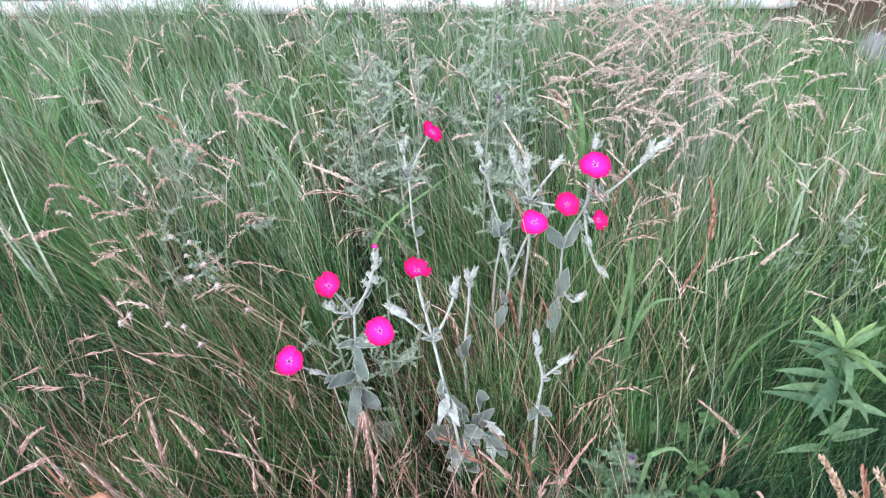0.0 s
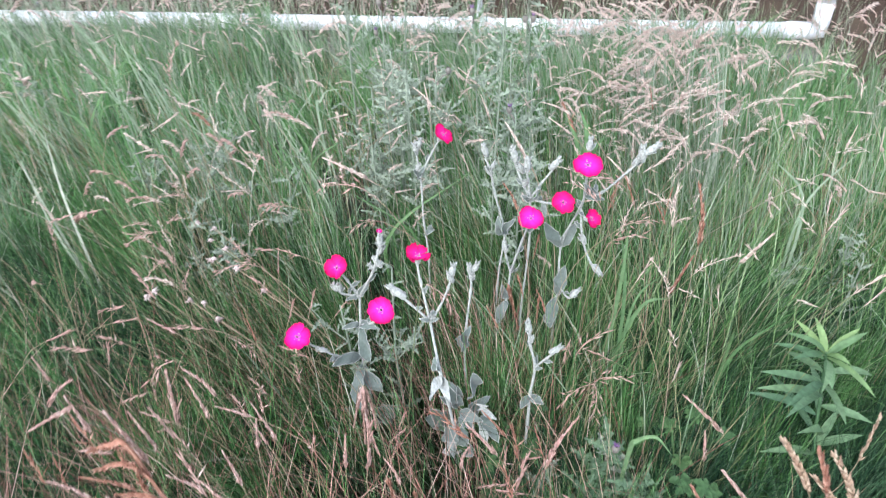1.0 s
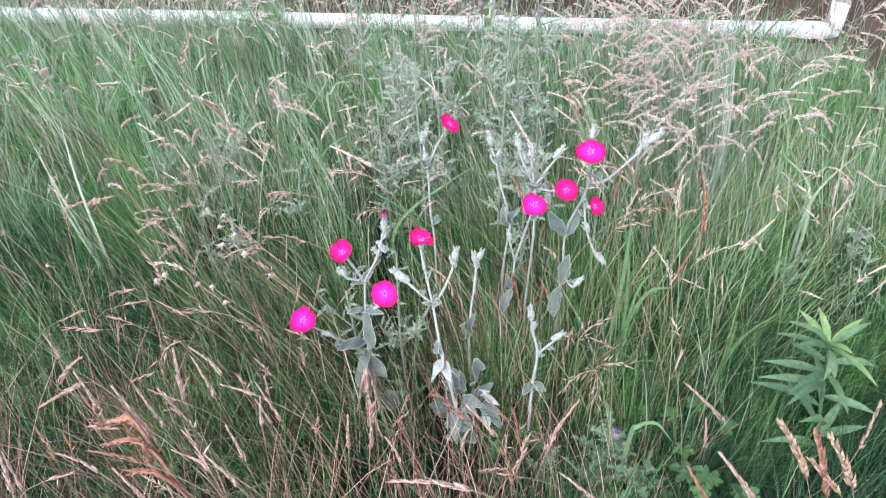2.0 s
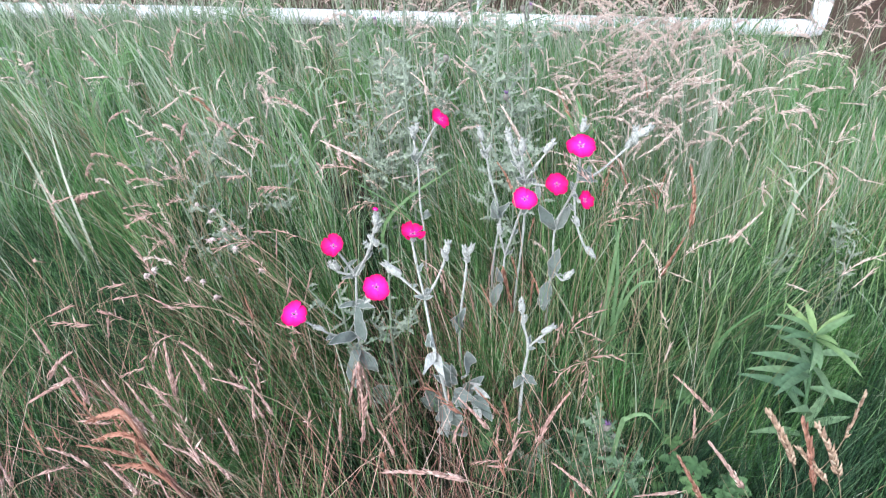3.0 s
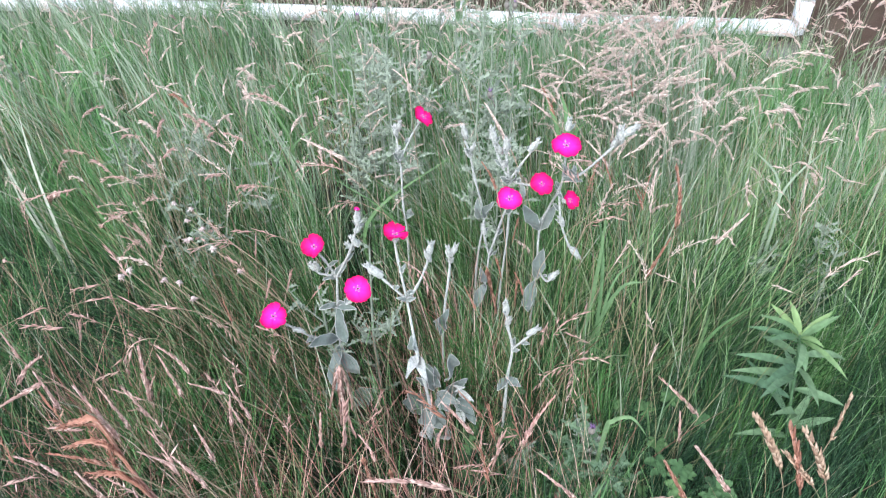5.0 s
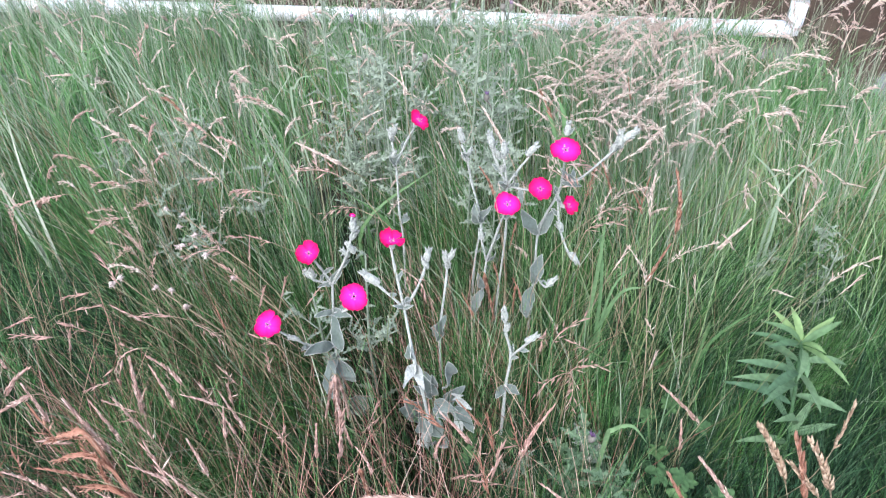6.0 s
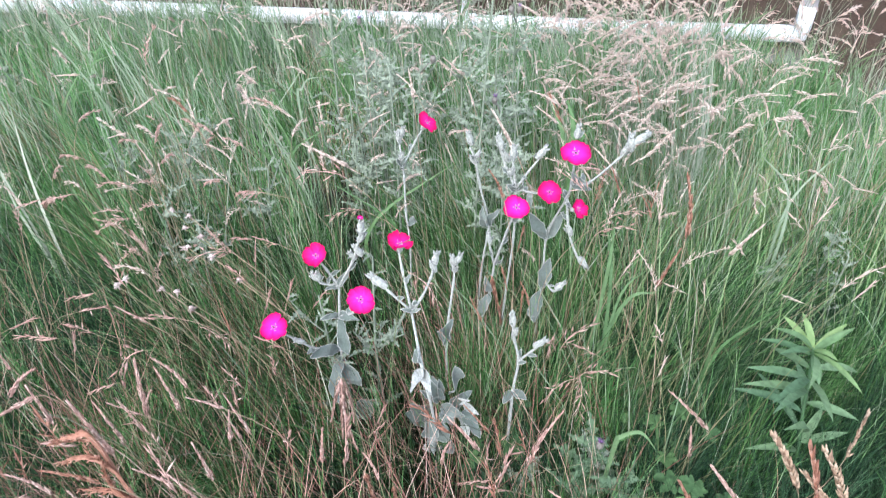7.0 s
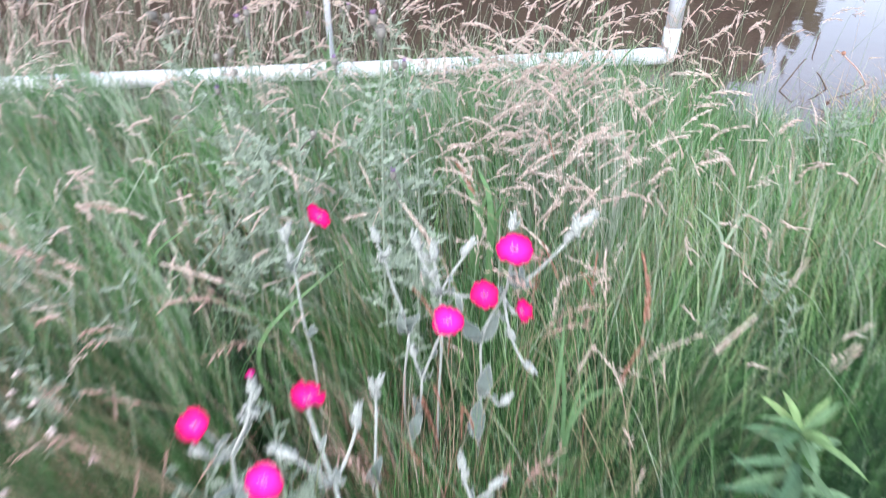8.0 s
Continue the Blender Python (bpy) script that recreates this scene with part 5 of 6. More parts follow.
# ---- dried daisies ----
def dried_daisy(x, y, z):
    root = Vector((x + 0.13 + uni(-0.03, 0.03), y + 0.01, 0))
    root.z = ground_z(root.x, root.y) - 0.003
    ob = thing("dried_daisy", root, "withered daisy with a pale woolly seed head", "flower", "withered daisies")
    tip = Vector((x, y, z)) - root
    g = Geo()
    g.tube(curve_through([(0, 0, 0), tip * 0.55 + Vector((0.012, 0, 0.02)), tip], 4), 0.0007, 5)
    part("stem", g.mesh("stem"), STEM, ob)
    g, n, rows = Geo(), 9, []
    for j in range(6):
        a = math.pi * (j / 5) * 0.98 + 0.03
        rows.append([tip + Vector((0.0028 * math.sin(a) * math.cos(6.2832 * i / n), 0.0028 * math.sin(a) * math.sin(6.2832 * i / n), 0.0014 - 0.0022 * math.cos(a))) * uni(0.998, 1.002) for i in range(n + 1)])
    g.sheet(rows)
    hd = part("seed_head", g.mesh("seed_head"), PALE, ob)
    g = Geo()
    for j in range(14):
        a = uni(0, 6.28)
        g.spikelet(tip + Vector((0, 0, 0.001)), Vector((math.cos(a), math.sin(a), uni(-1.4, 0.3))), uni(0.004, 0.0085), 0.0016, 3)
    tagged(part("ray_fringe", g.mesh("ray_fringe"), PALE, hd), kind="stuff")


for p in [(-0.34, 0.519, 0.27), (-0.335, 0.53, 0.27), (-0.288, 0.517, 0.27), (-0.27, 0.513, 0.27), (-0.245, 0.488, 0.27), (-0.209, 0.539, 0.27), (-0.327, 0.655, 0.28), (-0.301, 0.644, 0.28), (-0.297, 0.618, 0.28), (-0.272, 0.603, 0.28), (-0.28, 0.581, 0.28), (-0.247, 0.566, 0.28), (-0.286, 0.583, 0.276)]:
    dried_daisy(*p)


# ---- lobed weeds ----
def lobed_weed(x, y, z, leaves, size):
    root = Vector((x + 0.01, y + 0.02, ground_z(x, y) - 0.003))
    ob = thing("lobed_weed", root, "low green weed with lobed leaves", "weed", "lobed weeds")
    for k in range(leaves):
        a = 2.4 * k + uni(-0.4, 0.4)
        tip = Vector((x, y, z - uni(0, 0.05))) - root + Vector((math.cos(a), math.sin(a), 0)) * uni(0.005, 0.04)
        g = Geo()
        g.tube(curve_through([(0, 0, 0), tip * 0.5 + Vector((0, 0, 0.02)), tip], 4), 0.0009, 5)
        part("stem", g.mesh("stem"), WEED, ob)
        s = size * uni(1.1, 1.8)
        u = Vector((uni(-0.4, 0.4), uni(-0.7, 0.0), 1)).normalized()
        out = Vector((math.cos(a), math.sin(a), uni(-0.2, 0.2)))
        g = Geo()
        for turn, big in ((0.0, 1.0), (0.95, 0.8), (-0.95, 0.8), (1.9, 0.55), (-1.9, 0.55)):
            way = Matrix.Rotation(turn, 3, u) @ out
            g.leaf(tip, tip + way * s * big, s * 0.62 * big, u, uni(-0.05, 0.1), 0.25, rows=8, peak=0.6, wave=0.25, teeth=0.72)
        part("leaf", g.mesh("leaf"), WEED, ob)


for row in [(0.287, 0.38, 0.175, 6, 0.013), (0.3, 0.35, 0.17, 5, 0.013), (0.275, 0.45, 0.174, 4, 0.015), (0.262, 0.46, 0.15, 3, 0.012), (0.23, 0.38, 0.12, 5, 0.012), (0.075, 0.44, 0.1, 4, 0.011), (0.095, 0.505, 0.145, 5, 0.014), (0.054, 0.452, 0.11, 4, 0.014), (0.105, 0.445, 0.11, 4, 0.013)]:
    lobed_weed(*row)


# ---- broad blades ----
def broad_tuft(root, tips, width, mat=None, label="tuft of broad arching green grass blades"):
    root = Vector((root[0], root[1], ground_z(*root) - 0.004))
    ob = thing("broad_grass", root, label, "grass", "broad grass tufts")
    for way in tips:
        pts = curve_through([(0, 0, 0), *[Vector(p) - root for p in way]], 6)
        g = Geo()
        g.blade(pts, width * uni(0.8, 1.15), 0.3, 2.2, Vector((uni(-0.3, 0.3), -1, 0.6)))
        part("blade", g.mesh("blade"), mat or BROAD, ob)


def withered_leaves(root, tips):
    root = Vector((root[0], root[1], ground_z(*root) - 0.004))
    ob = thing("withered_dock", root, "withered dock with curled russet leaves", "plant")
    for *way, w in tips:
        pts = curve_through([(0, 0, 0), *[Vector(p) - root for p in way]], 6)
        g = Geo()
        g.tube(pts[:9], [0.0014 - 0.00006 * k for k in range(9)], 5)
        part("leaf_stalk", g.mesh("leaf_stalk"), RUDDY, ob)
        pts = pts[7:]
        g, n = Geo(), len(pts) - 1
        for j in range(3):
            # shrivelled: torn lengthwise into curled strips
            off = Vector((uni(-0.2, 0.2), uni(-0.3, 0.3), uni(-0.35, 0.35))) * w * (j > 0)
            stop = n - (rng.randrange(0, 4) if j else 0)
            strip = [p + off * math.sin(math.pi * (0.1 + 0.75 * k / n)) + Vector((0, 0, 0.12 * w * math.sin(2.3 * k + j))) for k, p in enumerate(pts[:stop + 1])]
            g.blade(strip, w * (0.7 if j == 0 else uni(0.25, 0.5)), uni(0.4, 0.9), 3.0, Vector((uni(-0.4, 0.4), -1, uni(0.3, 1.0))))
        tagged(part("leaf", g.mesh("leaf"), RUSSET, ob), kind="stuff")
        g = Geo()
        for j in range(34):
            k = rng.randrange(n // 2, n)
            p = pts[k].lerp(pts[k + 1], rng.random())
            way_ = (pts[k + 1] - pts[k]).normalized() + Vector((uni(-0.4, 0.4), uni(-0.4, 0.4), uni(-0.6, 0.2)))
            g.spikelet(p + Vector((uni(-0.3, 0.3), uni(-0.3, 0.3), uni(-0.4, 0.2))) * w, way_, uni(0.005, 0.01), uni(0.001, 0.002))
        tagged(part("husk_fringe", g.mesh("husk_fringe"), RUSSET, ob), kind="stuff")


withered_leaves((-0.2, 0.32), [((-0.241, 0.305, 0.18), (-0.256, 0.3, 0.29), (-0.273, 0.3, 0.293), (-0.294, 0.3, 0.284), 0.007), ((-0.24, 0.305, 0.19), (-0.25, 0.3, 0.25), (-0.27, 0.3, 0.266), (-0.301, 0.3, 0.254), 0.007),
                              ((-0.24, 0.3, 0.19), (-0.257, 0.3, 0.228), (-0.253, 0.295, 0.272), 0.009), ((-0.235, 0.3, 0.18), (-0.256, 0.3, 0.216), (-0.291, 0.3, 0.218), 0.007)])
broad_tuft((0.195, 0.585), [((0.203, 0.575, 0.251), (0.2, 0.57, 0.37)), ((0.224, 0.565, 0.235), (0.261, 0.56, 0.268))], 0.0062, FRESH, "broad yellow-green grass blades, one bent over")
broad_tuft((0.212, 0.55), [((0.217, 0.56, 0.243), (0.246, 0.56, 0.303)), ((0.209, 0.57, 0.26), (0.19, 0.6, 0.36))], 0.0046, FRESH, "broad yellow-green grass blades in a loose tuft")
broad_tuft((0.155, 0.86), [((0.17, 0.81, 0.29), (0.147, 0.85, 0.36)), ((0.175, 0.85, 0.26), (0.19, 0.86, 0.32))], 0.009, label="dark blue-green broad grass blades")
broad_tuft((0.69, 1.88), [((0.7, 1.89, 0.06), (0.765, 1.9, 0.175)), ((0.69, 1.9, 0.05), (0.7, 1.91, 0.15))], 0.014, label="dark green broad blades in front of the pipe")
broad_tuft((-0.02, 2.0), [((-0.02, 1.98, 0.1), (-0.01, 1.97, 0.2)), ((-0.02, 2.0, 0.1), (-0.06, 2.0, 0.18)), ((-0.01, 2.0, 0.09), (0.03, 1.99, 0.17))], 0.014, label="dark green broad blades in front of the pipe")
broad_tuft((0.17, 0.78), [((0.173, 0.76, 0.33), (0.162, 0.8, 0.39)), ((0.18, 0.78, 0.3), (0.2, 0.78, 0.36))], 0.009)
broad_tuft((-0.21, 0.95), [((-0.235, 0.958, 0.281), (-0.228, 0.958, 0.312), (-0.216, 0.958, 0.329), (-0.191, 0.958, 0.333)), ((-0.22, 0.95, 0.2), (-0.26, 0.94, 0.3))], 0.0045, TALL_GRASS, "pale green blades that curl over at the tip")
broad_tuft((-0.54, 0.72), [((-0.574, 0.72, 0.182), (-0.583, 0.72, 0.236), (-0.586, 0.72, 0.33)), ((-0.58, 0.725, 0.23), (-0.6, 0.73, 0.34)), ((-0.546, 0.72, 0.252), (-0.536, 0.72, 0.381))], 0.0054, BLEACHED, "long pale reed blades leaning outwards")
broad_tuft((0.385, 0.93), [((0.388 + uni(-0.02, 0.02), 0.94 + uni(-0.02, 0.02), uni(0.24, 0.3)), (0.37 + uni(-0.035, 0.025), 0.96 + uni(-0.04, 0.06), uni(0.38, 0.44))) for k in range(11)], 0.0025, BLEACHED, "bunch of bleached pale upright blades")
broad_tuft((0.5, 0.8), [((0.49, 0.8, 0.24), (0.42, 0.78, 0.33)), ((0.5, 0.82, 0.22), (0.56, 0.84, 0.31))], 0.005, TALL_GRASS, "pale green arching grass blades")
broad_tuft((0.197, 0.4), [((0.201, 0.4, 0.19), (0.206, 0.4, 0.212), (0.224, 0.4, 0.219), (0.244, 0.4, 0.193)), ((0.215, 0.4, 0.127), (0.209, 0.4, 0.158)), ((0.187, 0.4, 0.104), (0.198, 0.4, 0.136))], 0.0075, FRESH, "light green grass with one broad blade arching over")
broad_tuft((0.16, 0.3), [ ((0.17, 0.28, 0.2), (0.185, 0.3, 0.27)), ((0.17, 0.31, 0.15), (0.2, 0.35, 0.2))], 0.005)
broad_tuft((0.33, 0.55), [((0.33, 0.53, 0.2), (0.37, 0.52, 0.28)), ((0.34, 0.56, 0.2), (0.31, 0.5, 0.27))], 0.006)
broad_tuft((0.29, 0.5), [((0.28, 0.47, 0.14), (0.3, 0.46, 0.22)), ((0.27, 0.46, 0.12), (0.25, 0.44, 0.2))], 0.005)
broad_tuft((0.83, 2.27), [((0.83, 2.27, 0.06), (0.835, 2.28, 0.2)), ((0.84, 2.27, 0.05), (0.865, 2.28, 0.18))], 0.014, label="green broad blades standing in the pond's edge")
for k in range(12):
    x, y = uni(-1.25, -0.15), uni(0.8, 1.75)
    if in_plot(x, y):
        z = ground_z(x, y)
        broad_tuft((x, y), [((x - uni(0.0, 0.04), y + uni(0.0, 0.03), z + uni(0.13, 0.18)), (x - uni(0.06, 0.14), y + uni(-0.02, 0.08), z + uni(0.27, 0.38))) for j in range(4)], 0.004, TALL_GRASS, "long pale grass blades leaning together")
for k in range(26):
    x, y = uni(-1.2, 1.3), uni(0.75, 1.8)
    if y < shore(x) - 0.1:
        z = ground_z(x, y)
        broad_tuft((x, y), [((x + uni(-0.03, 0.03), y + uni(-0.03, 0.03), z + uni(0.15, 0.2)), (x + uni(-0.1, 0.12), y + uni(-0.08, 0.06), z + uni(0.2, 0.3))) for j in range(3)], 0.006)


for k in range(34):
    x, y = uni(0.5, 1.5), uni(1.0, 1.6)
    if y < shore(x) - 0.03:
        z = ground_z(x, y)
        broad_tuft((x, y), [((x + uni(-0.03, 0.03), y + uni(-0.03, 0.03), z + uni(0.1, 0.16)), (x + uni(-0.06, 0.1), y + uni(-0.06, 0.06), z + uni(0.16, 0.27))) for j in range(4)], 0.006)


# ---- a sedge with a star of bracts ----
def star_sedge(x, y, z, r):
    root = Vector((x - 0.015, y - 0.03, ground_z(x, y) - 0.003))
    ob = thing("star_sedge", root, "green sedge with a star of thin bracts", "sedge", "sedges")
    top = Vector((x, y, z)) - root
    g = Geo()
    g.tube(curve_through([(0, 0, 0), top * 0.5 + Vector((0.006, 0, 0)), top], 5), 0.0012, 5)
    part("stem", g.mesh("stem"), TALL_GRASS, ob)
    for k in range(9):
        a = 0.7 * k + uni(-0.2, 0.2)
        d = Vector((math.cos(a), math.sin(a), 0)) * r * uni(0.6, 1.1)
        g = Geo()
        g.blade([top, top + d * 0.5 + Vector((0, 0, 0.14 * r)), top + d + Vector((0, 0, uni(-0.1, 0.05) * r))], 0.0028, 0.3, 1.6, UP)
        part("bract", g.mesh("bract"), TALL_GRASS, ob)


star_sedge(0.536, 1.3, 0.252, 0.05)
star_sedge(0.62, 1.42, 0.22, 0.045)


# ---- broken stems standing in the pond ----
def broken_stem(pts, r, head=False):
    base = Vector(pts[0])
    ob = thing("broken_reed", base, "broken brown cattail leaning out of the water" if head else "broken dark reed stem standing in the pond", "reed", "broken reeds")
    line = curve_through([Vector(p) - base for p in pts], 4)
    g = Geo()
    g.tube(line, [r * (1 - 0.4 * k / (len(line) - 1)) for k in range(len(line))], 6)
    part("stem", g.mesh("stem"), BARK if not head else STRAW, ob)
    if head:
        a, b = line[-2], line[-1] + (line[-1] - line[-2]) * 1.2
        g = Geo()
        g.tube([a.lerp(b, t) for t in (0, 0.12, 0.5, 0.88, 1)], [0.002, 0.006, 0.0068, 0.006, 0.002], 10)
        part("seed_head", g.mesh("seed_head"), RUSSET, ob, "brown velvety cattail head")


broken_stem([(1.235, 1.9, -0.08), (1.387, 2.0, 0.028), (1.417, 2.02, 0.038)], 0.0026)
broken_stem([(1.48, 1.915, -0.08), (1.44, 1.955, -0.005), (1.426, 1.97, 0.014)], 0.003)
broken_stem([(1.457, 2.322, -0.09), (1.46, 2.322, -0.02), (1.468, 2.32, 0.032)], 0.0026)
broken_stem([(1.59, 2.446, -0.09), (1.594, 2.445, 0.0), (1.588, 2.44, 0.04)], 0.0024)
broken_stem([(1.75, 2.7, -0.1), (1.755, 2.7, 0.0), (1.765, 2.69, 0.07)], 0.003)
broken_stem([(1.66, 2.32, -0.09), (1.655, 2.32, 0.0), (1.66, 2.32, 0.02)], 0.0024)
broken_stem([(1.62, 1.93, -0.08), (1.58, 1.98, 0.0), (1.548, 2.02, 0.036), (1.535, 2.02, 0.05)], 0.0028, True)


# ---- the sward: masses of fine blades ----
def field(x, y, scale, seed):
    return noise.noise((x * scale, y * scale, seed))


def sward(name, label, count, box, width, high, mat, keep, lean=0.35, heading=1.2, turn=1.4, levels=4, tuft=0):
    """Blades rooted at random in the box where keep(x, y) allows; high(x, y) is their length."""
    xs, ys, hs, ways, leans = [], [], [], [], []
    while len(xs) < count:
        x, y = uni(box[0], box[1]), uni(box[2], box[3])
        if rng.random() >= keep(x, y):
            continue
        # blades of one tuft lean together and fan out from its middle
        to, tall, bow, wide = rng.gauss(heading(x, y) if callable(heading) else heading, turn) + 0.9 * field(x, y, 4.0, 21), uni(0.7, 1.2), uni(0.5, 1.6), uni(0.005, 0.015)
        for k in range(rng.randrange(tuft // 2, tuft * 2) if tuft else 1):
            dx, dy = (rng.gauss(0, wide), rng.gauss(0, wide)) if tuft else (0.0, 0.0)
            if tuft and y + dy > shore(x + dx) - 0.02:
                continue
            xs.append(x + dx), ys.append(y + dy), hs.append(high(x, y) * uni(0.35, 1.18) * (tall if tuft else 1))
            ways.append(to + (rng.gauss(0, 0.55) if tuft else 0)), leans.append(bow if tuft else 1.0)
    n = len(xs)
    x, y, h = np.array(xs), np.array(ys), np.array(hs)
    z = np.array([ground_z(a, b) for a, b in zip(xs, ys)]) - 0.004
    way, bow = np.array(ways), np.array(leans)
    a, b = np.abs(nrg.normal(lean * 0.6, 0.09, n)) * bow, np.abs(nrg.normal(lean, 0.22, n)) * bow
    face = way + nrg.uniform(-1.2, 1.2, n) + math.pi / 2
    w = width * nrg.uniform(0.6, 1.3, n)
    verts = np.zeros((n, 2 * levels + 1, 3), np.float32)
    for k in range(levels + 1):
        s = k / levels
        off = h * (a * s + b * s * s)
        cx, cy, cz = x + np.cos(way) * off, y + np.sin(way) * off, z + h * (s - 0.32 * b * s * s * s)
        ww = 0.5 * w * (1 - 0.85 * s ** 1.6)
        if k == levels:
            verts[:, 2 * k] = np.stack([cx, cy, cz], 1)
        else:
            verts[:, 2 * k] = np.stack([cx - np.cos(face) * ww, cy - np.sin(face) * ww, cz], 1)
            verts[:, 2 * k + 1] = np.stack([cx + np.cos(face) * ww, cy + np.sin(face) * ww, cz], 1)
    m = 2 * levels + 1
    quads = np.array([(2 * k, 2 * k + 1, 2 * k + 3, 2 * k + 2) for k in range(levels - 1)])
    tri = np.array([2 * levels - 2, 2 * levels - 1, 2 * levels])
    at = (np.arange(n) * m)[:, None]
    loops = np.concatenate([(at[:, :, None] + quads[None]).reshape(n, -1), at + tri[None]], 1).ravel()
    sizes = np.tile([4] * (levels - 1) + [3], n)
    me = bpy.data.meshes.new(name)
    me.vertices.add(n * m)
    me.vertices.foreach_set("co", verts.ravel())
    me.loops.add(len(loops))
    me.loops.foreach_set("vertex_index", loops.astype(np.int32))
    me.polygons.add(len(sizes))
    me.polygons.foreach_set("loop_start", np.concatenate([[0], np.cumsum(sizes)[:-1]]).astype(np.int32))
    me.polygons.foreach_set("use_smooth", np.ones(len(sizes), bool))
    me.update(calc_edges=True)
    me.materials.append(mat)
    ob = new(name, me)
    return tagged(ob, label, "grass", kind="stuff")


def lie(x, y):
    """The way the turf leans: to one side on one hand, to the other on the other."""
    far = smooth(0.7, 1.1, y)
    return 2.8 + (0.75 + 0.6 * far - 2.8) * smooth(-0.06, 0.38 + 0.2 * far, x)


def gap(x, y):
    """Thinner where the campion rosette, the weeds and the goldenrod open the turf."""
    g = 1.0
    g *= 1 - 0.8 * smooth(1.0, 0.5, math.hypot((x - 0.03) / 0.11, (y - 0.4) / 0.11))
    g *= 1 - 0.45 * smooth(1.0, 0.5, math.hypot((x - 0.4) / 0.14, (y - 0.42) / 0.14))
    g *= 1 - 0.6 * smooth(1.0, 0.4, math.hypot((x - 0.265) / 0.07, (y - 0.52) / 0.07))
    g *= 1 - 0.5 * smooth(1.0, 0.4, math.hypot((x - 0.47) / 0.08, (y - 0.42) / 0.07))
    g *= 1 - 0.5 * smooth(1.0, 0.4, math.hypot((x + 0.33) / 0.08, (y - 0.47) / 0.06))
    return g


def near_keep(x, y):
    if not in_plot(x, y, 0.12) or y > shore(x) - 0.02:
        return 0.0
    return (0.06 + 0.94 * smooth(-0.1, 0.3, field(x, y, 9.0, 3))) * gap(x, y) * (0.5 + 0.5 * smooth(0.35, 0.6, y)) * (1 - 0.45 * smooth(-0.2, -0.4, x) * smooth(0.75, 0.6, y))


def near_high(x, y):
    h = 0.19 + 0.07 * field(x, y, 3.5, 9) + 0.05 * field(x, y, 11.0, 4)
    h *= 1 - 0.18 * smooth(1.2, 1.95, y)
    h *= 1 - 0.4 * smooth(0.3, 0.0, shore(x) - y) * smooth(0.7, 1.1, x)
    return h * (0.65 + 0.35 * gap(x, y)) * (0.8 + 0.2 * smooth(0.1, 0.5, y))


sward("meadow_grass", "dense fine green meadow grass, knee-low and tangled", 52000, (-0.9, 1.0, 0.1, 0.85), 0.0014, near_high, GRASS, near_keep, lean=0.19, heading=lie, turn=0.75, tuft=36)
sward("meadow_grass_beyond", "fine green meadow grass sloping towards the pond", 50000, (-2.0, 2.1, 0.8, 2.1), 0.0025, near_high, MEADOW, near_keep, lean=0.2, heading=lie, turn=0.85, tuft=30)
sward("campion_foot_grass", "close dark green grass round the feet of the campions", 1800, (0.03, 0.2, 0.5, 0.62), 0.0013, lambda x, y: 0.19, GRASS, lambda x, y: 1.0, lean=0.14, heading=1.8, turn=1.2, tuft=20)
sward("needle_grass", "short dark green needle-fine grass in curving tufts, gap shade in its darkest tones", 36000, (-0.7, 1.0, 0.14, 0.8), 0.001, lambda x, y: 0.165, NEEDLE, lambda x, y: (0.25 + 0.75 * smooth(-0.25, 0.15, field(x, y, 12.0, 81)) if in_plot(x, y, 0.1) else 0.0) * (0.35 + 0.65 * max(smooth(0.0, 0.15, x), smooth(-0.2, -0.4, x))) * gap(x, y), lean=0.4, heading=lie, turn=0.6, tuft=30)
# low mat whose dark colour stands in for shade down between the blades
sward("shade_undergrowth", "matted dead brown-green thatch close to the soil, darkened to carry the gaps' shade", 22000, (-1.0, 1.1, 0.1, 1.0), 0.002, lambda x, y: 0.07, SHADE_THATCH, lambda x, y: 1.0 if in_plot(x, y, 0.12) else 0.0, lean=0.4, turn=2.5, levels=3)
sward("dry_grass", "thin brown dead blades among the green grass", 7600, (-1.4, 1.3, 0.12, 1.7), 0.0014, lambda x, y: near_high(x, y) * 1.1, DRY_GRASS, lambda x, y: near_keep(x, y) * (0.25 + 0.75 * smooth(-0.1, 0.4, field(x, y, 4.0, 31))) * (0.5 if -0.06 < x < 0.6 and y < 0.75 else 1.0), lean=0.16, heading=lie, turn=0.9)
sward("tan_stems", "thin upright olive-tan grass stems", 170, (0.07, 0.3, 0.38, 0.64), 0.0011, lambda x, y: 0.27, OLIVE, lambda x, y: 0.1 + 0.9 * smooth(-0.1, 0.25, field(x, y, 9.0, 61)), lean=0.1, heading=1.2, turn=1.6)
sward("ruddy_stems", "tangle of thin ruddy dead grass stems", 3200, (-0.6, 0.24, 0.16, 0.62), 0.0011, lambda x, y: 0.23, RUDDY, lambda x, y: (0.15 + 0.85 * smooth(-0.1, 0.3, field(x, y, 6.0, 41))) * (1 - 0.3 * smooth(-0.12, 0.02, x)) * (1 - 0.6 * smooth(0.1, 0.18, x)) * (1 - 0.8 * smooth(0.38, 0.48, y) * smooth(-0.16, -0.3, x)), lean=0.35, heading=2.4, turn=1.3)
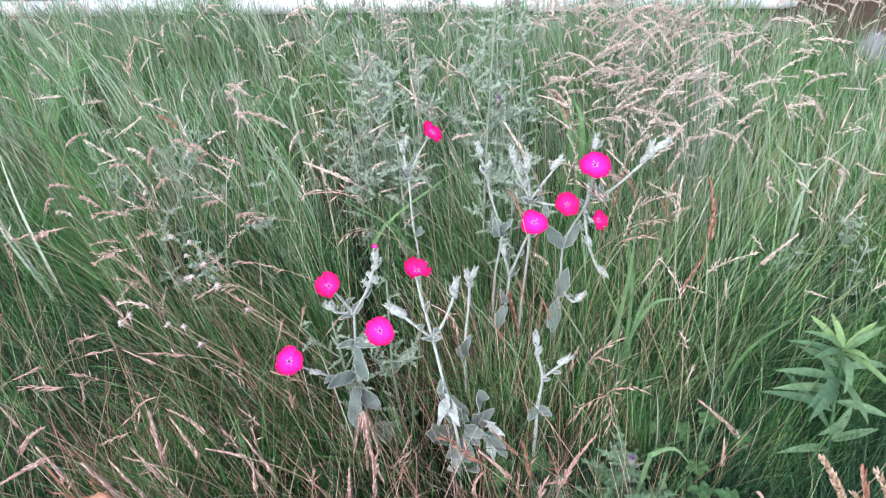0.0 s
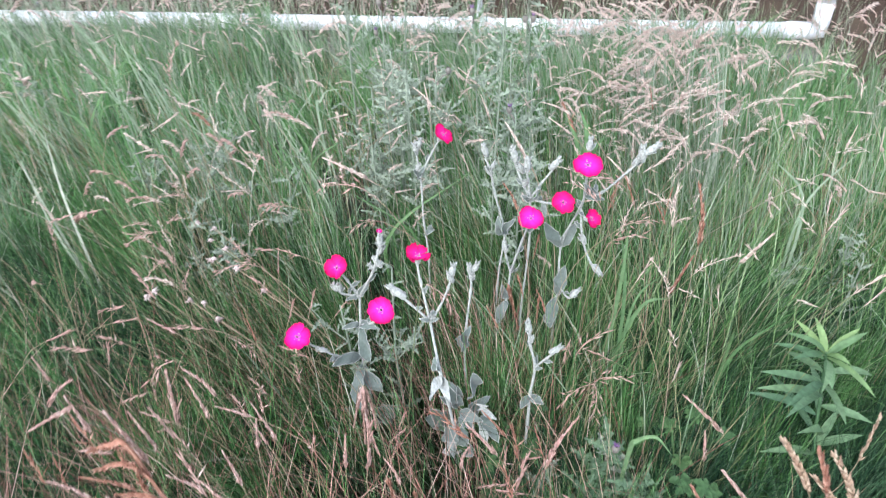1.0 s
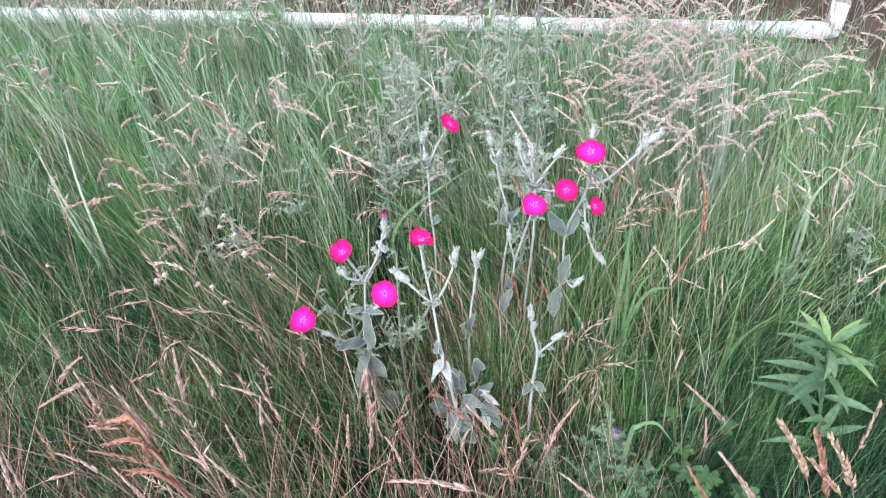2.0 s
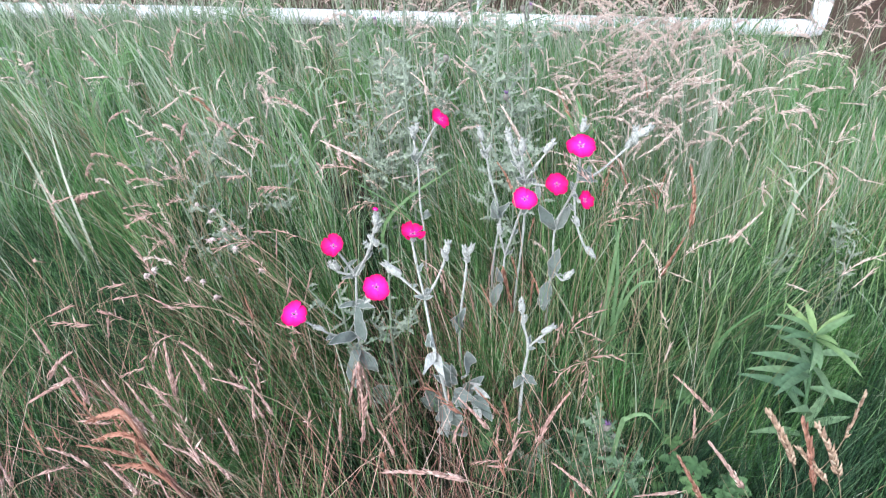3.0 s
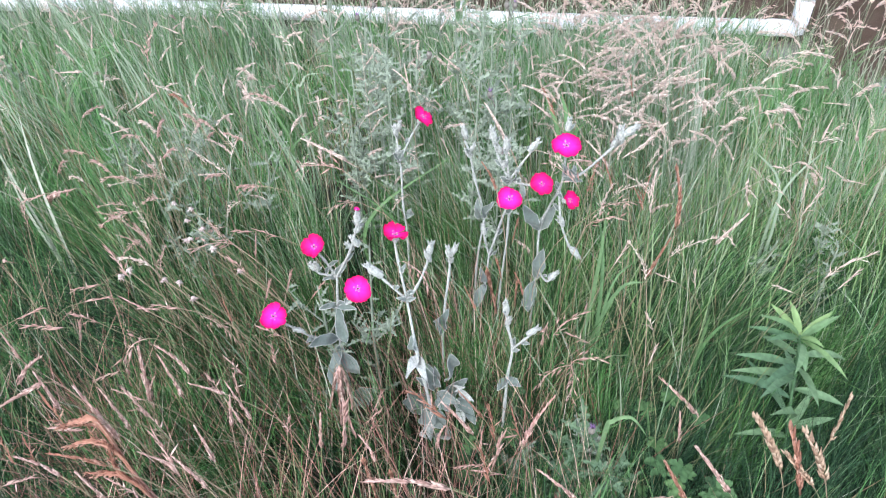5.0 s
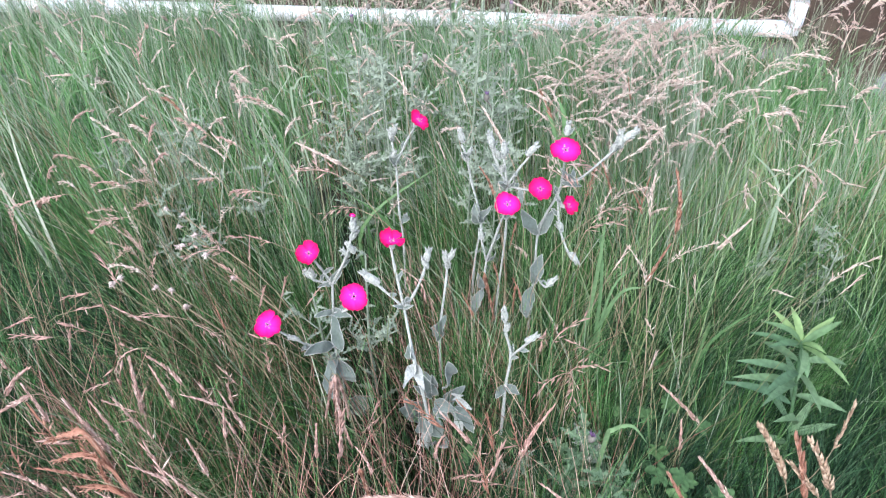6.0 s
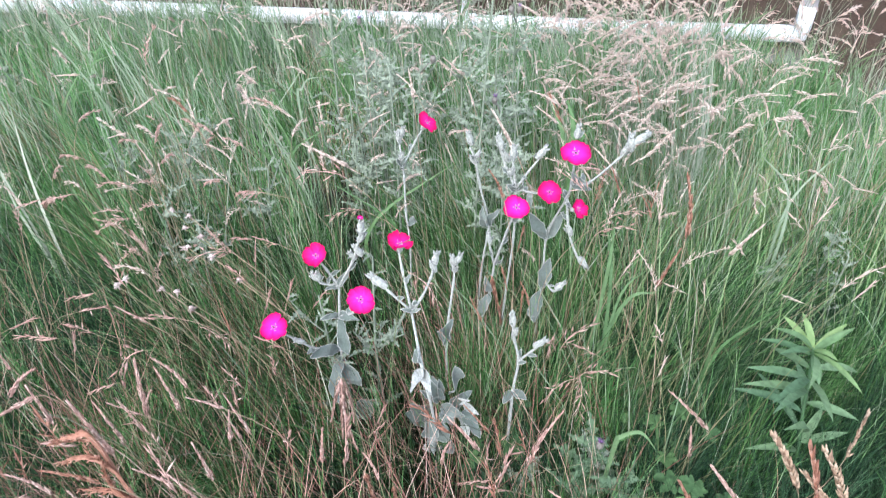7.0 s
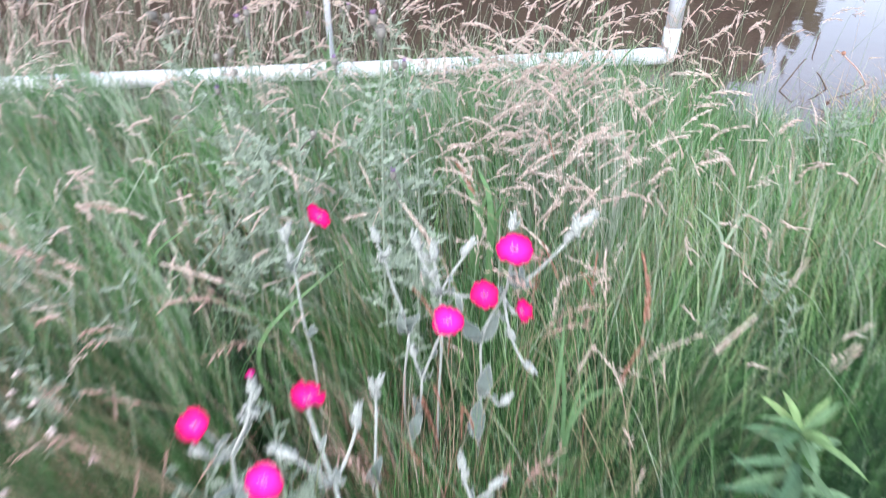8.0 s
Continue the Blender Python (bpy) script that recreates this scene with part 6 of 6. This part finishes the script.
sward("tall_grass", "long pale grass stems leaning with the wind", 9500, (-1.9, 1.9, 0.45, 2.0), 0.0021, lambda x, y: near_high(x, y) * 1.35, TALL_GRASS, lambda x, y: near_keep(x, y) * (1.0 if x < -0.1 or y > 0.8 else 0.75) * (0.2 + 0.8 * smooth(-0.1, 0.3, field(x, y, 6.0, 51))) * (0.4 + 0.6 * smooth(0.5, 0.9, y)) * (1 - 0.85 * smooth(-0.2, -0.4, x) * smooth(0.85, 0.65, y)), lean=0.22, heading=lambda x, y: 2.7 - 1.0 * smooth(0.0, 0.6, x), turn=0.9)
sward("light_blades", "light yellow-green long blades between the darker grass", 1500, (0.12, 0.85, 0.58, 1.1), 0.0021, lambda x, y: 0.25, LIGHT, lambda x, y: 0.15 + 0.85 * smooth(-0.15, 0.25, field(x, y, 7.0, 71)), lean=0.25, heading=1.7, turn=1.4)
sward("pipe_side_grass", "long pale green blades in front of the pipe", 2100, (-2.0, 0.75, 1.6, 2.1), 0.003, lambda x, y: 0.24 + 0.05 * smooth(-0.5, -1.1, x), TALL_GRASS, lambda x, y: 0.15 + 0.85 * smooth(-0.2, -0.9, x), lean=0.25, heading=2.6, turn=0.9, tuft=12)
sward("washed_up_grass", "matted dead tan grass washed up at the bank", 420, (1.34, 1.85, 1.6, 1.9), 0.003, lambda x, y: 0.15, DRY_GRASS, lambda x, y: 1.0, lean=0.7, heading=2.2, turn=1.5)
sward("pond_margin_grass", "dry tan grass blades standing in the pond's margin", 480, (-2.4, 0.25, 2.24, 2.8), 0.0022, lambda x, y: 0.42, BLEACH, lambda x, y: smooth(0.25, -0.4, x) * 0.8 + 0.05, lean=0.3, heading=0.6, turn=1.2)
def around(x, y):
    """The meadow goes on all round, thinning with distance."""
    if y > shore(x) - 0.04 or (in_plot(x, y, 0.06) and y > 0.12):
        return 0.0
    return 1.0 if math.hypot(x, y - 0.7) < 2.4 else 0.3


sward("meadow_grass_around", "green meadow grass in tufts all round the spot", 32000, (-3.6, 3.6, -2.2, 2.2), 0.0075, near_high, MEADOW, around, lean=0.2, heading=1.0, turn=1.3, tuft=26)
sward("pale_grass_around", "long pale grass stems all round the spot", 9000, (-3.2, 3.2, -1.8, 2.1), 0.0032, lambda x, y: near_high(x, y) * 1.3, TALL_GRASS, lambda x, y: around(x, y) * (0.2 + 0.8 * smooth(-0.1, 0.3, field(x, y, 6.0, 51))), lean=0.2, heading=2.0, turn=1.0)
sward("surrounding_grass", "rough green grass of the wider meadow", 30000, (-6.5, 6.5, -5.5, 2.2), 0.018, lambda x, y: 0.19, MEADOW, lambda x, y: 0.0 if y > shore(x) - 0.1 or abs(x) < 2.2 and y > -1.4 else 1.0, lean=0.3, turn=2.0, levels=3)


# ---- far bank, seen only mirrored in the water ----
def far_tree(x, y, tall, wide, seed):
    r = random.Random(seed)
    root = Vector((x, y, ground_z(x, y) - 0.05))
    ob = thing("tree", root, "dark leafy tree on the far bank", "tree", "far bank trees")
    g = Geo()
    g.tube([(0, 0, 0), (0.05, 0, tall * 0.3), (0, 0.1, tall * 0.75)], [0.16, 0.11, 0.04], 8)
    for k in range(9):
        a, t = r.uniform(0, 6.28), r.uniform(0.25, 0.7)
        p = Vector((0, 0, tall * t))
        g.tube([p, p + Vector((math.cos(a), math.sin(a), 0.7)) * wide * 0.3, p + Vector((math.cos(a), math.sin(a), 1.1)) * wide * 0.42], [0.05, 0.03, 0.012], 5)
    part("trunk", g.mesh("trunk"), BARK, ob)
    g = Geo()
    clumps = [(Vector((r.gauss(0, 0.3) * wide, r.gauss(0, 0.3) * wide, tall * r.uniform(0.04, 0.97))), r.uniform(0.3, 0.7)) for k in range(62)]
    for c, s in clumps:
        c = c * 1.0
        c.x *= 1.15 - 0.75 * c.z / tall
        c.y *= 1.15 - 0.75 * c.z / tall
        for k in range(60):
            d = Vector((r.gauss(0, 1), r.gauss(0, 1), r.gauss(0, 0.7))) * s * 0.55
            w = Vector((r.gauss(0, 1), r.gauss(0, 1), r.gauss(0, 1)))
            w = w.normalized() * 0.42
            side = side_of(w) * 0.15
            at = len(g.v)
            g.v += [c + d, c + d + w * 0.45 - side, c + d + w, c + d + w * 0.45 + side]
            g.f.append((at, at + 1, at + 2, at + 3))
    part("crown", g.mesh("crown"), FAR_LEAF, ob)


for k in range(15):
    az = radians(-66.5 + 6.5 * k)
    d = 13.0 + 1.2 * math.sin(2.1 * k)
    if k == 14:
        az -= radians(2.6)
    far_tree(d * math.sin(az), d * math.cos(az), (7.2 + 0.9 * math.sin(3.7 * k)) * (1.0 if k < 14 else 0.72), 4.2 if k < 13 else 2.4, 50 + k)
# lower trees where the wood ends
for az, tall, wide, seed in ((20.3, 6.4, 2.6, 70), (23.6, 5.0, 1.6, 71), (26.3, 3.5, 0.9, 72), (28.3, 2.5, 0.8, 73), (30.0, 1.8, 0.7, 74), (31.6, 1.2, 0.6, 75)):
    far_tree(12.8 * math.sin(radians(az)), 12.8 * math.cos(radians(az)), tall, wide, seed)
